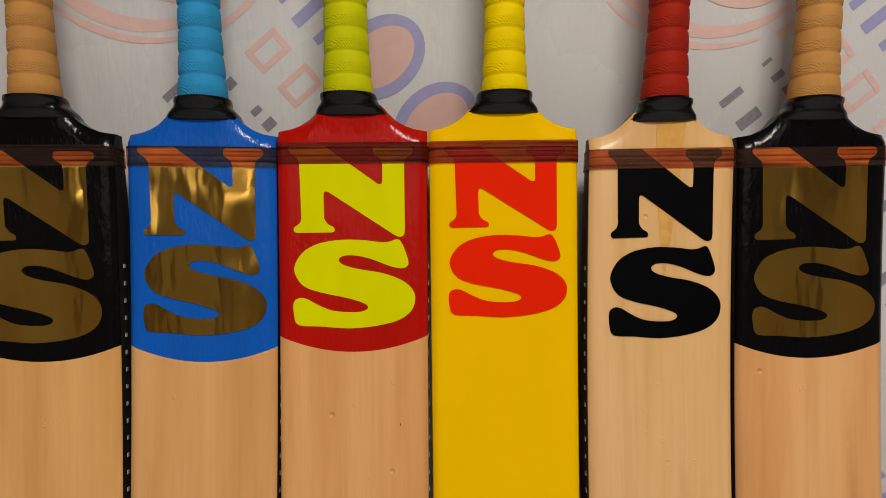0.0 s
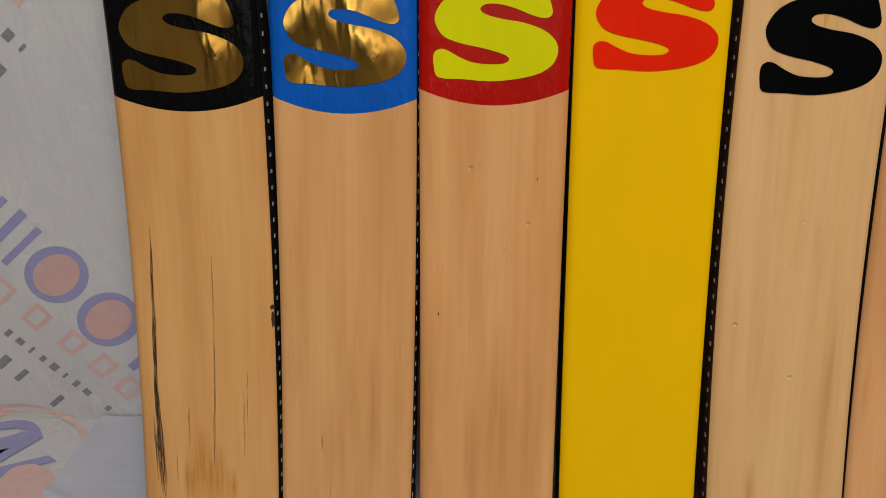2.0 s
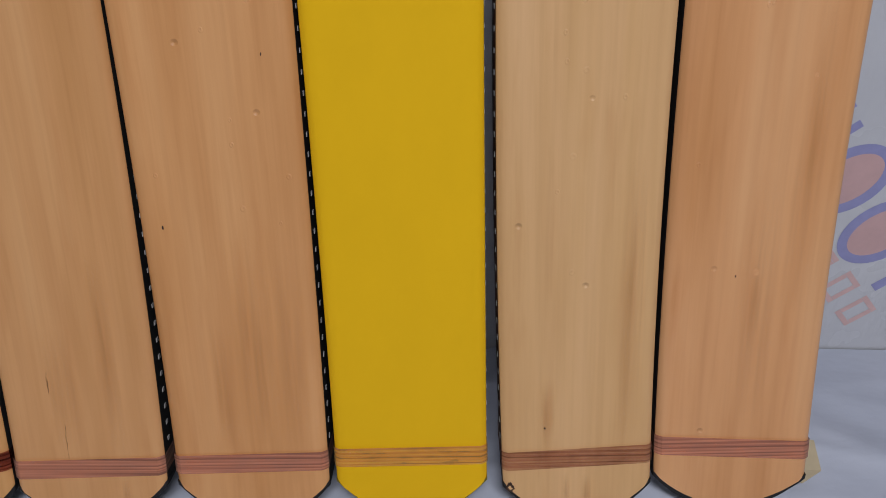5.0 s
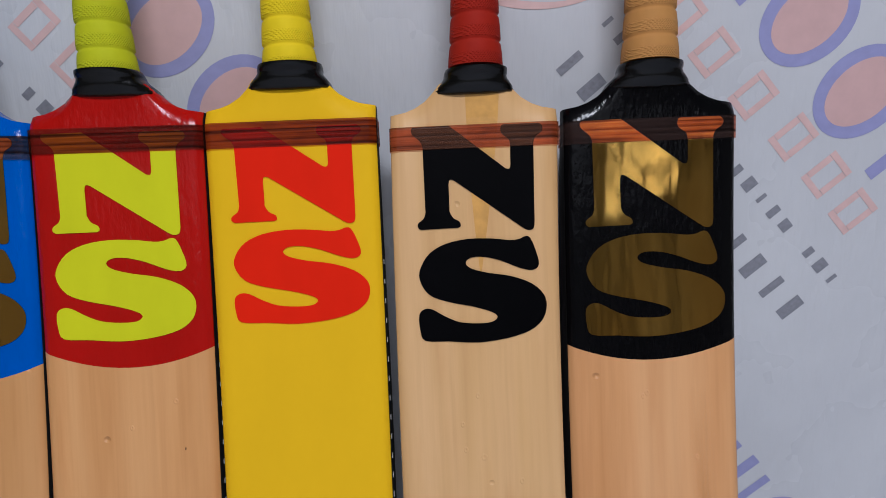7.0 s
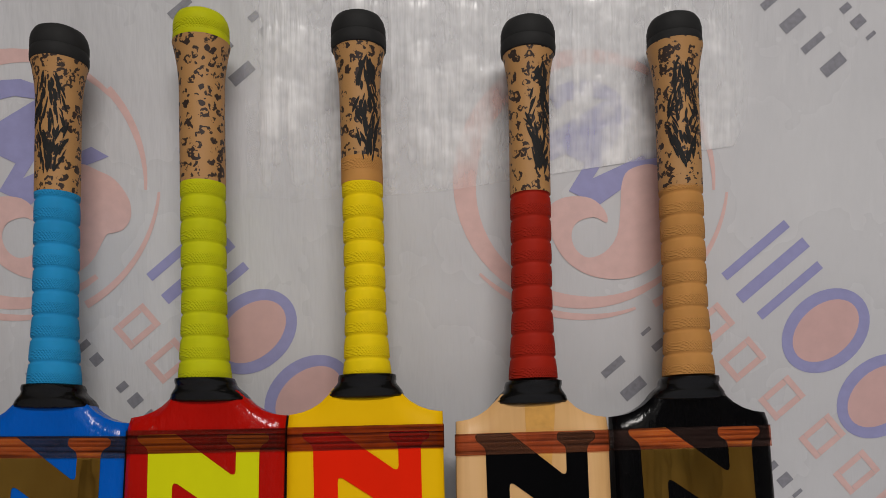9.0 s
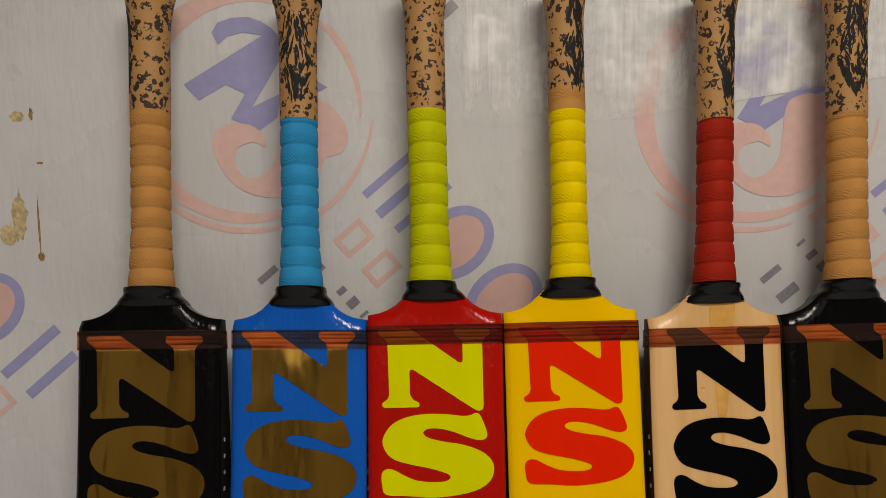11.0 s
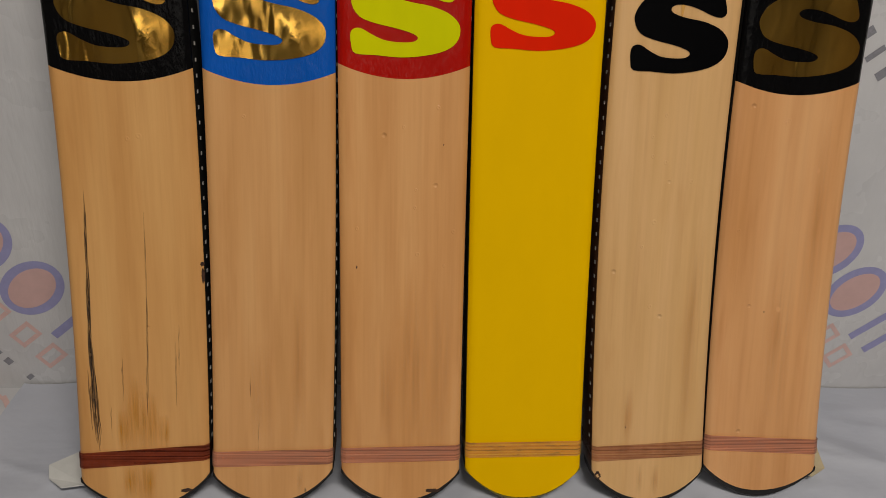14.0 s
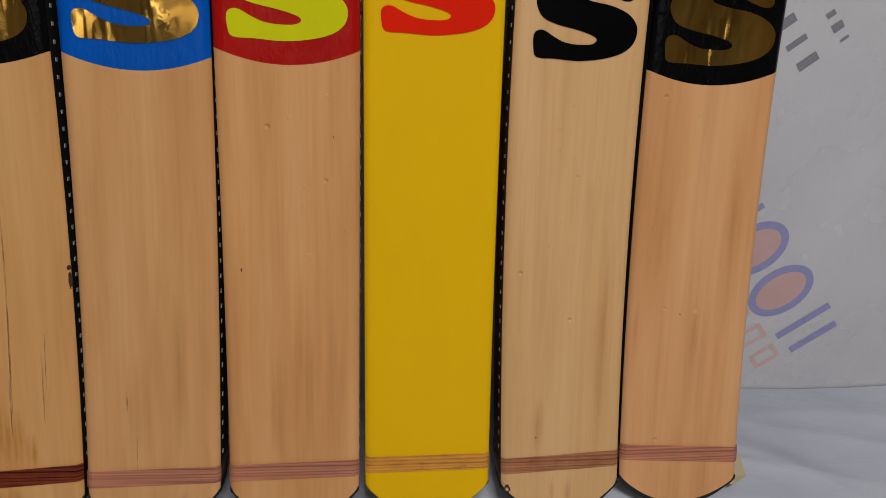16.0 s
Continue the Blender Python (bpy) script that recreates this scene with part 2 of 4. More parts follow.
M = {
    "willow_a": willow("willow_a", (0.74, 0.44, 0.17), (0.66, 0.36, 0.125), (0.53, 0.26, 0.075), 1.3),
    "willow_b": willow("willow_b", (0.72, 0.42, 0.18), (0.65, 0.35, 0.135), (0.54, 0.27, 0.085), 2.7),
    "willow_c": willow("willow_c", (0.74, 0.425, 0.18), (0.67, 0.352, 0.132), (0.55, 0.262, 0.08), 4.1),
    "willow_e": willow("willow_e", (0.74, 0.48, 0.23), (0.67, 0.42, 0.18), (0.58, 0.34, 0.13), 5.9),
    "willow_f": willow("willow_f", (0.74, 0.43, 0.20), (0.68, 0.36, 0.15), (0.57, 0.275, 0.095), 7.7),
    "yellow": paint("yellow_lacquer", (0.80, 0.47, 0.001), 0.45, 0.0, 0.12, 0.02, 0.05),
    "black": paint("black_lacquer", (0.0015, 0.0015, 0.002), 0.15, 0.0, 0.6, 0.2, 0.2),
    "blue": paint("blue_lacquer", (0.001, 0.09, 0.46), 0.15, 0.0, 0.7, 0.08, 0.25),
    "red": paint("red_lacquer", (0.40, 0.005, 0.002), 0.15, 0.0, 0.7, 0.08, 0.25),
    "lime_vinyl": paint("lime_vinyl", (0.62, 0.62, 0.002), 0.45, 0.0, 0.08, 0.05, 0.06),
    "red_vinyl": paint("red_vinyl", (0.74, 0.016, 0.001), 0.45, 0.0, 0.08, 0.05, 0.05),
    "black_vinyl": paint("black_vinyl", (0.0015, 0.0015, 0.002), 0.32, 0.0, 0.15, 0.2, 0.05),
    "gold": foil("gold_foil"),
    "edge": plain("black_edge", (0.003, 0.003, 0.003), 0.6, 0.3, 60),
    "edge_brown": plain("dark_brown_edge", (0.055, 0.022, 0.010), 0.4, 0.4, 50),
    "yellow_edge": plain("worn_yellow_edge", (0.16, 0.13, 0.012), 0.5, 0.4, 300),
    "stitch": plain("white_stitch", (0.42, 0.40, 0.37), 0.6),
    "tape": paint("black_tape", (0.002, 0.002, 0.002), 0.22, 0.0, 0.5, 0.2, 0.3),
    "cap": plain("black_rubber", (0.005, 0.005, 0.005), 0.8, 0.3, 80),
    "tan": rubber("tan_rubber", (0.52, 0.25, 0.07)),
    "sky": rubber("blue_rubber", (0.02, 0.28, 0.58)),
    "lime": rubber("lime_rubber", (0.54, 0.56, 0.004)),
    "lemon": rubber("yellow_rubber", (0.84, 0.62, 0.002)),
    "crimson": rubber("red_rubber", (0.34, 0.016, 0.006)),
    "tape_brown": fibre_tape("brown_fibre_tape", (0.66, 0.32, 0.20), 0.22, (0.42, 0.15, 0.07)),
    "tape_dark": fibre_tape("dark_fibre_tape", (0.88, 0.48, 0.38), 0.15, (0.17, 0.10, 0.085)),
    "tape_umber": fibre_tape("umber_fibre_tape", (0.50, 0.21, 0.17), 0.16, (0.22, 0.06, 0.03)),
    "tape_maroon": fibre_tape("maroon_fibre_tape", (0.50, 0.26, 0.24), 0.16, (0.26, 0.09, 0.06), 0.35),
    "tape_dull": fibre_tape("dull_fibre_tape", (0.84, 0.66, 0.62), 0.24, (0.34, 0.17, 0.12), 0.6),
    "tape_pink": fibre_tape("pink_fibre_tape", (0.84, 0.55, 0.45), 0.34, (0.84, 0.48, 0.34), 0.5),
    "tape_amber": fibre_tape("amber_fibre_tape", (0.90, 0.66, 0.50), 0.30, (0.88, 0.56, 0.16), 0.7),
    "chip": plain("chipped_wood", (0.045, 0.018, 0.008), 0.7, 0.5, 300),
    "vinyl": vinyl(),
    "paper": plain("white_paper", (0.62, 0.62, 0.60), 0.7),
    "room": plain("room_paint", (0.32, 0.30, 0.275), 0.8, 0.05, 3),
    "splice": plain("handle_splice", (0.60, 0.31, 0.065), 0.4, 0.15, 90),
}


# ---- mesh helpers ----
def link(name, bm, mat, parent=None, label="", smooth=None):
    bmesh.ops.recalc_face_normals(bm, faces=bm.faces)
    me = bpy.data.meshes.new(name)
    bm.to_mesh(me)
    bm.free()
    ob = new(name, me)
    for mm in (mat if isinstance(mat, (list, tuple)) else [mat]):
        me.materials.append(mm)
    if smooth is not None:
        me.shade_smooth()
        me.set_sharp_from_angle(angle=radians(smooth))
    if parent:
        ob.parent = parent
    if label:
        tagged(ob, label=label)
    return ob


def part(name, bm, mat, parent, label="", smooth=None):
    return link(name, bm, mat, parent, label, smooth)


def loft(rings, cap=True):
    """Closed skin through rings of points."""
    bm = bmesh.new()
    vs = [[bm.verts.new(p) for p in r] for r in rings]
    n = len(vs[0])
    for a, b in zip(vs, vs[1:]):
        for k in range(n):
            bm.faces.new((a[k], a[(k + 1) % n], b[(k + 1) % n], b[k]))
    if cap:
        bm.faces.new(vs[0])
        bm.faces.new(vs[-1])
    return bm


def smooth_outline(points, steps=4):
    """Catmull-Rom through a closed outline."""
    out, n = [], len(points)
    for k in range(n):
        p0, p1, p2, p3 = (Vector(points[(k + d) % n]) for d in (-1, 0, 1, 2))
        for j in range(steps):
            t = j / steps
            out.append(0.5 * ((2 * p1) + (p2 - p0) * t + (2 * p0 - 5 * p1 + 4 * p2 - p3) * t * t + (3 * p1 - p0 - 3 * p2 + p3) * t ** 3))
    return out


def hold_straights(points, near=0.0022):
    """Adds points close to the ends of long sides, so that smoothing rounds the corners only."""
    out = []
    for a, b in zip(points, points[1:] + points[:1]):
        a, b = Vector(a), Vector(b)
        out.append(tuple(a))
        if (b - a).length > 3 * near:
            d = (b - a).normalized() * near
            out += [tuple(a + d), tuple(b - d)]
    return out


def slab(outline, place, depth=0.0004):
    """A thin solid with that outline; place(x, y, d) gives the point at depth d in front of its support."""
    from mathutils.geometry import tessellate_polygon
    pts = [Vector((p[0], p[1], 0)) for p in outline]
    bm = bmesh.new()
    front = [bm.verts.new(place(p.x, p.y, depth)) for p in pts]
    back = [bm.verts.new(place(p.x, p.y, 0.0)) for p in pts]
    for tri in tessellate_polygon([pts]):
        try:
            bm.faces.new([front[k] for k in tri])
        except ValueError:
            pass
    n = len(pts)
    for k in range(n):
        bm.faces.new((front[k], back[k], back[(k + 1) % n], front[(k + 1) % n]))
    return bm


# ---- the bats ----
TOP = 0.528         # shoulder corners, along the bat from the toe
BOW = 0.0104


def bow(s):
    k = s / TOP
    return 4 * BOW * k * (1 - k) if k < 1 else -0.172 * (s - TOP)


def toe_line(x, w, low, left, right):
    """Height of the toe's edge: its lowest point and its two corners."""
    return low + ((left if x < 0 else right) - low) * min(1.0, abs(x) / w) ** 2.2


SHOULDER = [(0.0178, 0.5455), (0.0215, 0.5450), (0.0255, 0.5405), (0.031, 0.5355), (0.038, 0.5315), (0.045, 0.5292), (0.0565, 0.528)]


def shoulder_line(x, w):
    x = abs(x) * 0.053 / w
    if x <= SHOULDER[0][0]:
        return SHOULDER[0][1]
    for (xa, sa), (xb, sb) in zip(SHOULDER, SHOULDER[1:]):
        if x <= xb:
            return sa + (sb - sa) * (x - xa) / (xb - xa)
    return TOP


def shield_line(x, w, mid=0.367):
    return mid + 0.0115 * (abs(x) / w) ** 2


def columns(w):
    xs = [-1, -0.985, -0.955, -0.91, -0.82, -0.7, -0.58, -0.48, -0.40, -0.335, -0.25, -0.12]
    return [k * w for k in xs] + [0] + [-k * w for k in reversed(xs)]


def front(x, s, w):
    """Depth of the face: bowed along the bat, rolled off at its edges."""
    e = max(0.0, abs(x) / w - 0.91) / 0.09
    drop = shoulder_line(x, w) - s
    roll = max(0.0, 1 - drop / 0.010) ** 2 if abs(x) > 0.018 else 0.0
    return bow(s) + 0.0034 * e ** 1.5 + 0.0055 * roll * min(1.0, (abs(x) - 0.018) / 0.008 if abs(x) > 0.018 else 0.0)


def back(x, s, w):
    edge = 0.039 if s < 0.36 else 0.039 - 0.021 * min(1.0, (s - 0.36) / 0.17)
    swell = 0.024 * math.sin(math.pi * min(1, max(0, s / 0.56)) ** 0.8)
    return bow(s) + edge + swell * (1 - abs(x) / w)


def blade_solid(w, low, high, rows):
    xs = columns(w)
    bm = bmesh.new()
    f, b = [], []
    for x in xs:
        lo, hi = low(x), high(x)
        ss = [lo + (hi - lo) * j / rows for j in range(rows + 1)]
        f.append([bm.verts.new((x, front(x, s, w), s)) for s in ss])
        b.append([bm.verts.new((x, back(x, s, w), s)) for s in ss])
    for i in range(len(xs) - 1):
        for j in range(rows):
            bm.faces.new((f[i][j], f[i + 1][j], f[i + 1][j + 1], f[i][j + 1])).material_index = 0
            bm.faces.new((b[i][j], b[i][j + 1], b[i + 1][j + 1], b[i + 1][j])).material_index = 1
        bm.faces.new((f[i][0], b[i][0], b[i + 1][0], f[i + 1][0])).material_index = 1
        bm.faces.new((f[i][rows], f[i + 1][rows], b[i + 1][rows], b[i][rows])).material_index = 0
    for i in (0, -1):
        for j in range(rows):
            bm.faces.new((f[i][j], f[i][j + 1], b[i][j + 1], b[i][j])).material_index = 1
    return bm


# emblem outlines, in millimetres from the emblem's middle, y down from its top
UPPER = [(-42, 0.3), (-18, 0), (-14.5, 2.4), (20, 28.2), (22.6, 28.4), (23.4, 26), (23.4, 14.5), (22.4, 10), (18.4, 7.0), (16.9, 4.5), (17.6, 1.2), (20, 0.6), (42.5, 0.6), (45, 2.5),
         (44.6, 6), (40.5, 9), (39, 13), (39.2, 62), (38.4, 67), (34.5, 68), (30, 65.5), (-15, 34.4), (-17.8, 34.0), (-18.6, 37), (-18.3, 54), (-15.8, 58.3), (-11.8, 60.6), (-11, 63.5), (-13, 64.6),
         (-38, 64.9), (-40, 63.2), (-39.6, 60.6), (-36, 57.8), (-34.6, 54), (-35.6, 12.5), (-37.4, 8.8), (-42, 5), (-43.2, 2)]
LOWER = [(685, 193), (708, 245), (722, 305), (695, 328), (640, 318), (560, 285), (490, 266), (430, 265), (403, 285), (425, 310), (500, 332), (600, 350), (690, 385), (740, 432), (752, 480), (735, 535),
         (680, 580), (580, 609), (450, 622), (320, 612), (218, 605), (197, 560), (195, 495), (220, 472), (255, 476), (305, 505), (370, 533), (450, 542), (512, 538), (536, 518), (512, 496), (430, 470),
         (320, 445), (240, 412), (202, 350), (207, 298), (248, 240), (320, 203), (420, 187), (520, 190), (600, 200), (640, 196), (662, 187)]
LOWER = [((x - 456) * 0.1566, (y - 187) * 0.150) for x, y in LOWER]


def section(cx, cn, rx, rn, s, n=28, power=2.3):
    ring = []
    for k in range(n):
        a = 2 * math.pi * k / n
        c, d = math.cos(a), math.sin(a)
        ring.append((cx + rx * math.copysign(abs(c) ** (2 / power), c), cn + rn * math.copysign(abs(d) ** (2 / power), d), s))
    return ring


def bat(spec):
    w = spec["width"] / 2
    thing = new("cricket_bat")
    tagged(thing, label=spec["label"], category="cricket bat", group="row of leaning cricket bats")
    tilt = math.degrees(math.atan((spec["x_top"] - spec["x_toe"]) / 0.48))
    thing.matrix_world = pose(spec["x_toe"] - 0.05 * (spec["x_top"] - spec["x_toe"]) / 0.48, 0.400 + spec.get("back", 0.0), 0.0) @ pose(0, 0, 0, -LEAN) @ pose(0, 0, 0, 0, tilt) @ pose(0, 0, 0, 0, 0, spec.get("yaw", 0.0))
    face, top, edge = M[spec["face"]], M[spec["top"]], M[spec.get("edge", "edge")]
    slant = (spec["x_top"] - spec["x_toe"]) / 0.48
    h0, h1 = spec["handle"]

    def axis(s):
        """Middle of the handle: across and behind the face."""
        k = (s - 0.5565) / 0.245
        return h0 + (h1 - h0) * k - (spec["x_toe"] + slant * (s - 0.05)), 0.004 - 0.2 * (s - 0.5565)

    def on_face(lift):
        return lambda x, s, d: (x, front(x, s, w) - lift - d, s)

    def toe(x):
        return toe_line(x, w, *spec["toe"])

    mid = spec.get("shield_mid", 0.367)
    if spec["shield"]:
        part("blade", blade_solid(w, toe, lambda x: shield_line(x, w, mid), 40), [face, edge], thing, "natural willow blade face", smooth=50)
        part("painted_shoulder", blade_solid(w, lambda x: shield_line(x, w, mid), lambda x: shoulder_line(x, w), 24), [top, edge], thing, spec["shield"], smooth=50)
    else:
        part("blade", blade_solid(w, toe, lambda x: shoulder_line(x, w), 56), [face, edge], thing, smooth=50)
    if spec.get("splice"):
        wedge = [(0.0052 - 0.0030 * k / 12 - 0.0102 * (1 - (k / 12) ** 1.5), 0.544 - 0.119 * k / 12) for k in range(13)]
        wedge += [(0.0052 - 0.0030 * k / 12 + 0.0102 * (1 - (k / 12) ** 1.5) + 0.0003, 0.544 - 0.119 * k / 12) for k in range(12, -1, -1)]
        part("handle_splice", slab(wedge, on_face(0.0001), 0.0002), M["splice"], thing, "darker wedge of handle wood")
    # emblems
    kx, n_top, n_foot, s_top, s_foot, dx = spec["mark"]
    for name, outline, high, low, tall in (("upper_emblem", UPPER, n_top, n_foot, 64.9), ("lower_emblem", LOWER, s_top, s_foot, 65.25)):
        pts = [(dx + x * 0.001 * kx, high - (high - low) * y / tall) for x, y in outline]
        pts = hold_straights(pts) if outline is UPPER else pts
        pts = [tuple(p) for p in smooth_outline([(*p, 0) for p in pts], 3)]
        part(name, slab(pts, on_face(0.0003), 0.0004), M[spec["emblem"]], thing, spec["emblem_label"])
    # tape round the shoulders and round the toe
    for name, s0, s1, slope, mat in (("shoulder_tape", 0.5055, 0.5200, spec.get("top_slope", 0.0), spec["tape_top"]), ("toe_tape", spec["band"][0] - 0.0072, spec["band"][0] + 0.0072, spec["band"][1], spec["tape_toe"])):
        bm = bmesh.new()
        xs = columns(w + 0.0006)
        ring = []
        for x in xs:
            ring.append([bm.verts.new((x, front(x, s, w + 0.0006) - 0.0012, s)) for s in (s0 + slope * x, s1 + slope * x)])
        for x in (xs[-1], xs[0]):
            ring.append([bm.verts.new((x, back(x, s, w) + 0.001, s)) for s in (s0 + slope * x, s1 + slope * x)])
        for a, b in zip(ring, ring[1:] + ring[:1]):
            bm.faces.new((a[0], b[0], b[1], a[1]))
        part(name, bm, M[mat], thing, "see-through brown fibre tape")
    # dark rim that shows below the toe
    xs = [w * (k / 14 - 1) for k in range(29)]
    rings = []
    for x in xs:
        low = toe(x)
        rim = spec.get("rim", 0.0086) * (1 - 0.5 * abs(x) / w) * (1 + 0.2 * noise.noise(Vector((x * 90, spec["x_toe"] * 9, 0))))
        deep = max(rim, (spec["toe"][0] + 0.0052) * (1 - (x / w) ** 2))
        rings.append([(x * 1.004, bow(low) + n, low + ds) for n, ds in ((0.0015, 0.0005), (0.0020, -rim * 0.8), (0.0044, -rim), (0.021, -deep), (0.029, -deep), (0.033, 0.001))])
    part("toe_guard", loft(rings), M[spec.get("toe_edge", spec.get("edge", "edge"))], thing, "worn rim round the toe", smooth=40)
    for sliver in spec.get("streaks", ()):
        part("dark_streak", slab(sliver, on_face(0.00005), 0.0001), M["streak"], thing, "dark crack in the willow")
    for sliver in spec.get("faint", ()):
        part("grey_streak", slab(sliver, on_face(0.00004), 0.0001), M["faint"], thing, "faint grey crack in the willow")
    for stain in spec.get("stains", ()):
        part("amber_stain", slab(stain, on_face(0.00002), 0.00002), M[spec.get("stain", "honey")], thing, "amber stain in the willow")
    rng = random.Random(spec["label"])
    for k in range(spec.get("slivers", 0)):
        x0, s0, size = rng.uniform(-0.8, 0.8) * w, 0.02 + 0.33 * rng.random() ** 1.8, rng.uniform(0.010, 0.040)
        part("grain_sliver", slab(crack(x0, s0 + size, x0 + rng.uniform(-0.001, 0.001), s0, rng.uniform(0.0003, 0.0008), k), on_face(0.00003), 0.00005), M["soak"], thing, "short brown streak in the grain")
    # small dents: a pressed middle inside a raised rim
    for cx, cs in spec.get("dents", ()):
        rough = random.Random(cx)
        size, squeeze = rough.uniform(0.0016, 0.0026), rough.uniform(0.6, 1.0)
        bm, rows = bmesh.new(), []
        for r, h in ((1.0, 0.00001), (0.8, 0.00016), (0.6, 0.00030), (0.42, 0.00022), (0.2, 0.00006)):
            rows.append([bm.verts.new(on_face(h)(cx + size * squeeze * r * math.cos(k * math.pi / 6), cs + size * r * math.sin(k * math.pi / 6), 0)) for k in range(12)])
        for lower, upper in zip(rows, rows[1:]):
            for k in range(12):
                bm.faces.new((lower[k], lower[(k + 1) % 12], upper[(k + 1) % 12], upper[k]))
        bm.faces.new(rows[-1])
        part("dent", bm, face, thing, smooth=80)
    for cx, cs, wide, high in spec.get("chips", ()):
        part("chipped_edge", slab(patch(cx, cs, wide, high, cx * 70), on_face(0.0001), 0.0003), M["chip"], thing, "dark chip at the toe")
    # black binding at the neck
    rings = []
    ax, an = axis(0.5565)
    for s, rx, rn in ((0.5388, 0.0245, 0.0168), (0.5396, 0.0262, 0.0182), (0.5416, 0.0260, 0.0187), (0.5432, 0.0250, 0.0184), (0.5440, 0.0250, 0.0187), (0.5470, 0.0228, 0.0184), (0.5480, 0.0222, 0.0180),
                      (0.5490, 0.0212, 0.0181), (0.5508, 0.0203, 0.0180), (0.5520, 0.0199, 0.0181), (0.5532, 0.0202, 0.0187), (0.5556, 0.0200, 0.0188), (0.5572, 0.0196, 0.0184), (0.5580, 0.0165, 0.0160)):
        k = (s - 0.5388) / 0.0177
        s = 0.5388 + (s - 0.5388) * 0.8
        ring = section(ax * k, 0.0135 + (an - 0.0135) * k, rx * spec["width"] / 0.106, rn, s, 36, 3.4 - 1.2 * k)
        rings.append([(x, n, z - 0.0012 * (1 - (x / rx) ** 2) * (0.5575 - s) / 0.02) for x, n, z in ring])
    part("neck_binding", loft(rings), M["tape"], thing, "wrinkled black tape", smooth=60)
    # grip
    end = spec["end"]
    turn, cap0 = spec["turn"], end - 0.024

    girth = spec["girth"]
    rings, s, pitch = [], 0.5537, 0.0155
    while s < turn:
        u = ((s - 0.5528) / pitch) % 1.0
        r = girth + 0.0029 * max(0.0, 1 - (s - 0.5528) / 0.055) ** 1.6 + 0.00045 * (1 - (2 * u - 0.75) ** 2 if u < 0.90 else -1.7)
        rings.append(section(*axis(s), r, r, s, 32, 2.0))
        s += pitch / 16
    part("grip", loft(rings), M[spec["grip"]], thing, "ribbed rubber grip", smooth=70)
    rings = []
    for j in range(15):
        s = turn - 0.001 + (cap0 - turn + 0.004) * j / 14
        r = girth + 0.0004 + 0.0036 * max(0.0, (s - (cap0 - 0.03)) / 0.03) ** 2
        rings.append(section(*axis(s), r, r, s, 32, 2.0))
    part("grip_sleeve", loft(rings), M[spec["sleeve"]], thing, "tan rubber sleeve with dark spotted print", smooth=70)
    if spec.get("plain_band"):
        rings = [section(*axis(s), girth + 0.0006, girth + 0.0006, s, 32, 2.0) for s in (turn - 0.0005, turn + 0.006, turn + 0.0165)]
        part("plain_band", loft(rings), M["tan"], thing, "bare tan rubber below the print", smooth=70)
    if "strokes" in spec:
        a0, half = spec["strokes"]
        rng = random.Random(spec["label"])
        lo, hi = turn + 0.014, cap0 - 0.014
        pieces = []
        for k in range(90):
            q = rng.random()
            a, sc = a0 + half * rng.uniform(-1, 1) * (0.55 + 0.45 * math.sin(math.pi * q)), lo + (hi - lo) * q
            long, thin = rng.uniform(0.005, 0.013), rng.uniform(0.0005, 0.0015)
            lean = (a - a0) / half * 0.55 * (1 if q < 0.5 else -1) + rng.uniform(-0.2, 0.2)
            left, right = [], []
            for j in range(6):
                t = j / 5 - 0.5
                aa, ss, h = a + (math.sin(lean) * long * t + 0.003 * t * t * lean) / 0.016, sc + math.cos(lean) * long * t, thin * (1 - 3.2 * t * t) / 0.016
                left.append((aa - h, ss))
                right.append((aa + h, ss))
            pieces.append(left + right[::-1])

        def on_sleeve(aa, ss, d):
            cx, cn = axis(ss)
            r = girth + 0.0006 + 0.0036 * max(0.0, (ss - (cap0 - 0.03)) / 0.03) ** 2 + d
            return (cx + r * math.sin(aa), cn - r * math.cos(aa), ss)

        whole = bmesh.new()
        for outline in pieces:
            bm = slab(outline, on_sleeve, 0.0002)
            me = bpy.data.meshes.new("piece")
            bm.to_mesh(me)
            bm.free()
            whole.from_mesh(me)
            bpy.data.meshes.remove(me)
        part("dark_print", whole, M["cap"], thing, "cluster of dark printed strokes")
    rings = []
    for s, r in ((0.0, 0.0196), (0.001, 0.0204), (0.005, 0.0207), (0.0085, 0.0205), (0.0095, 0.0200), (0.0105, 0.0205), (0.016, 0.0204), (0.020, 0.0195), (0.0235, 0.0175), (0.0255, 0.014), (0.026, 0.007)):
        rings.append(section(*axis(cap0 + 0.92 * s), 0.93 * r, 0.93 * r, cap0 + 0.92 * s, 32, 2.0))
    part("end_cap", loft(rings), M[spec["cap"]], thing, spec["cap_label"], smooth=50)
    # white stitches along an edge
    for side in spec.get("stitches", ()):
        bm = bmesh.new()
        s = 0.06
        while s < 0.44:
            x = side * (w + 0.0002)
            n0 = bow(s) + 0.012
            vs = [bm.verts.new((x + side * h, n0 + dn * 0.0015, s + ds * 0.0024)) for h in (0, 0.0005) for dn, ds in ((-1, -0.6), (1, -0.6), (1, 0.6), (-1, 0.6))]
            bm.faces.new(vs[4:])
            for q in range(4):
                bm.faces.new((vs[q], vs[(q + 1) % 4], vs[4 + (q + 1) % 4], vs[4 + q]))
            s += 0.0125
        part("edge_stitching", bm, M["stitch"], thing, "row of short white stitches")
    # the blade's slight sideways bend, and the height of its shoulders
    bend, lift = spec.get("bend", 0.0), spec.get("lift", 0.0)
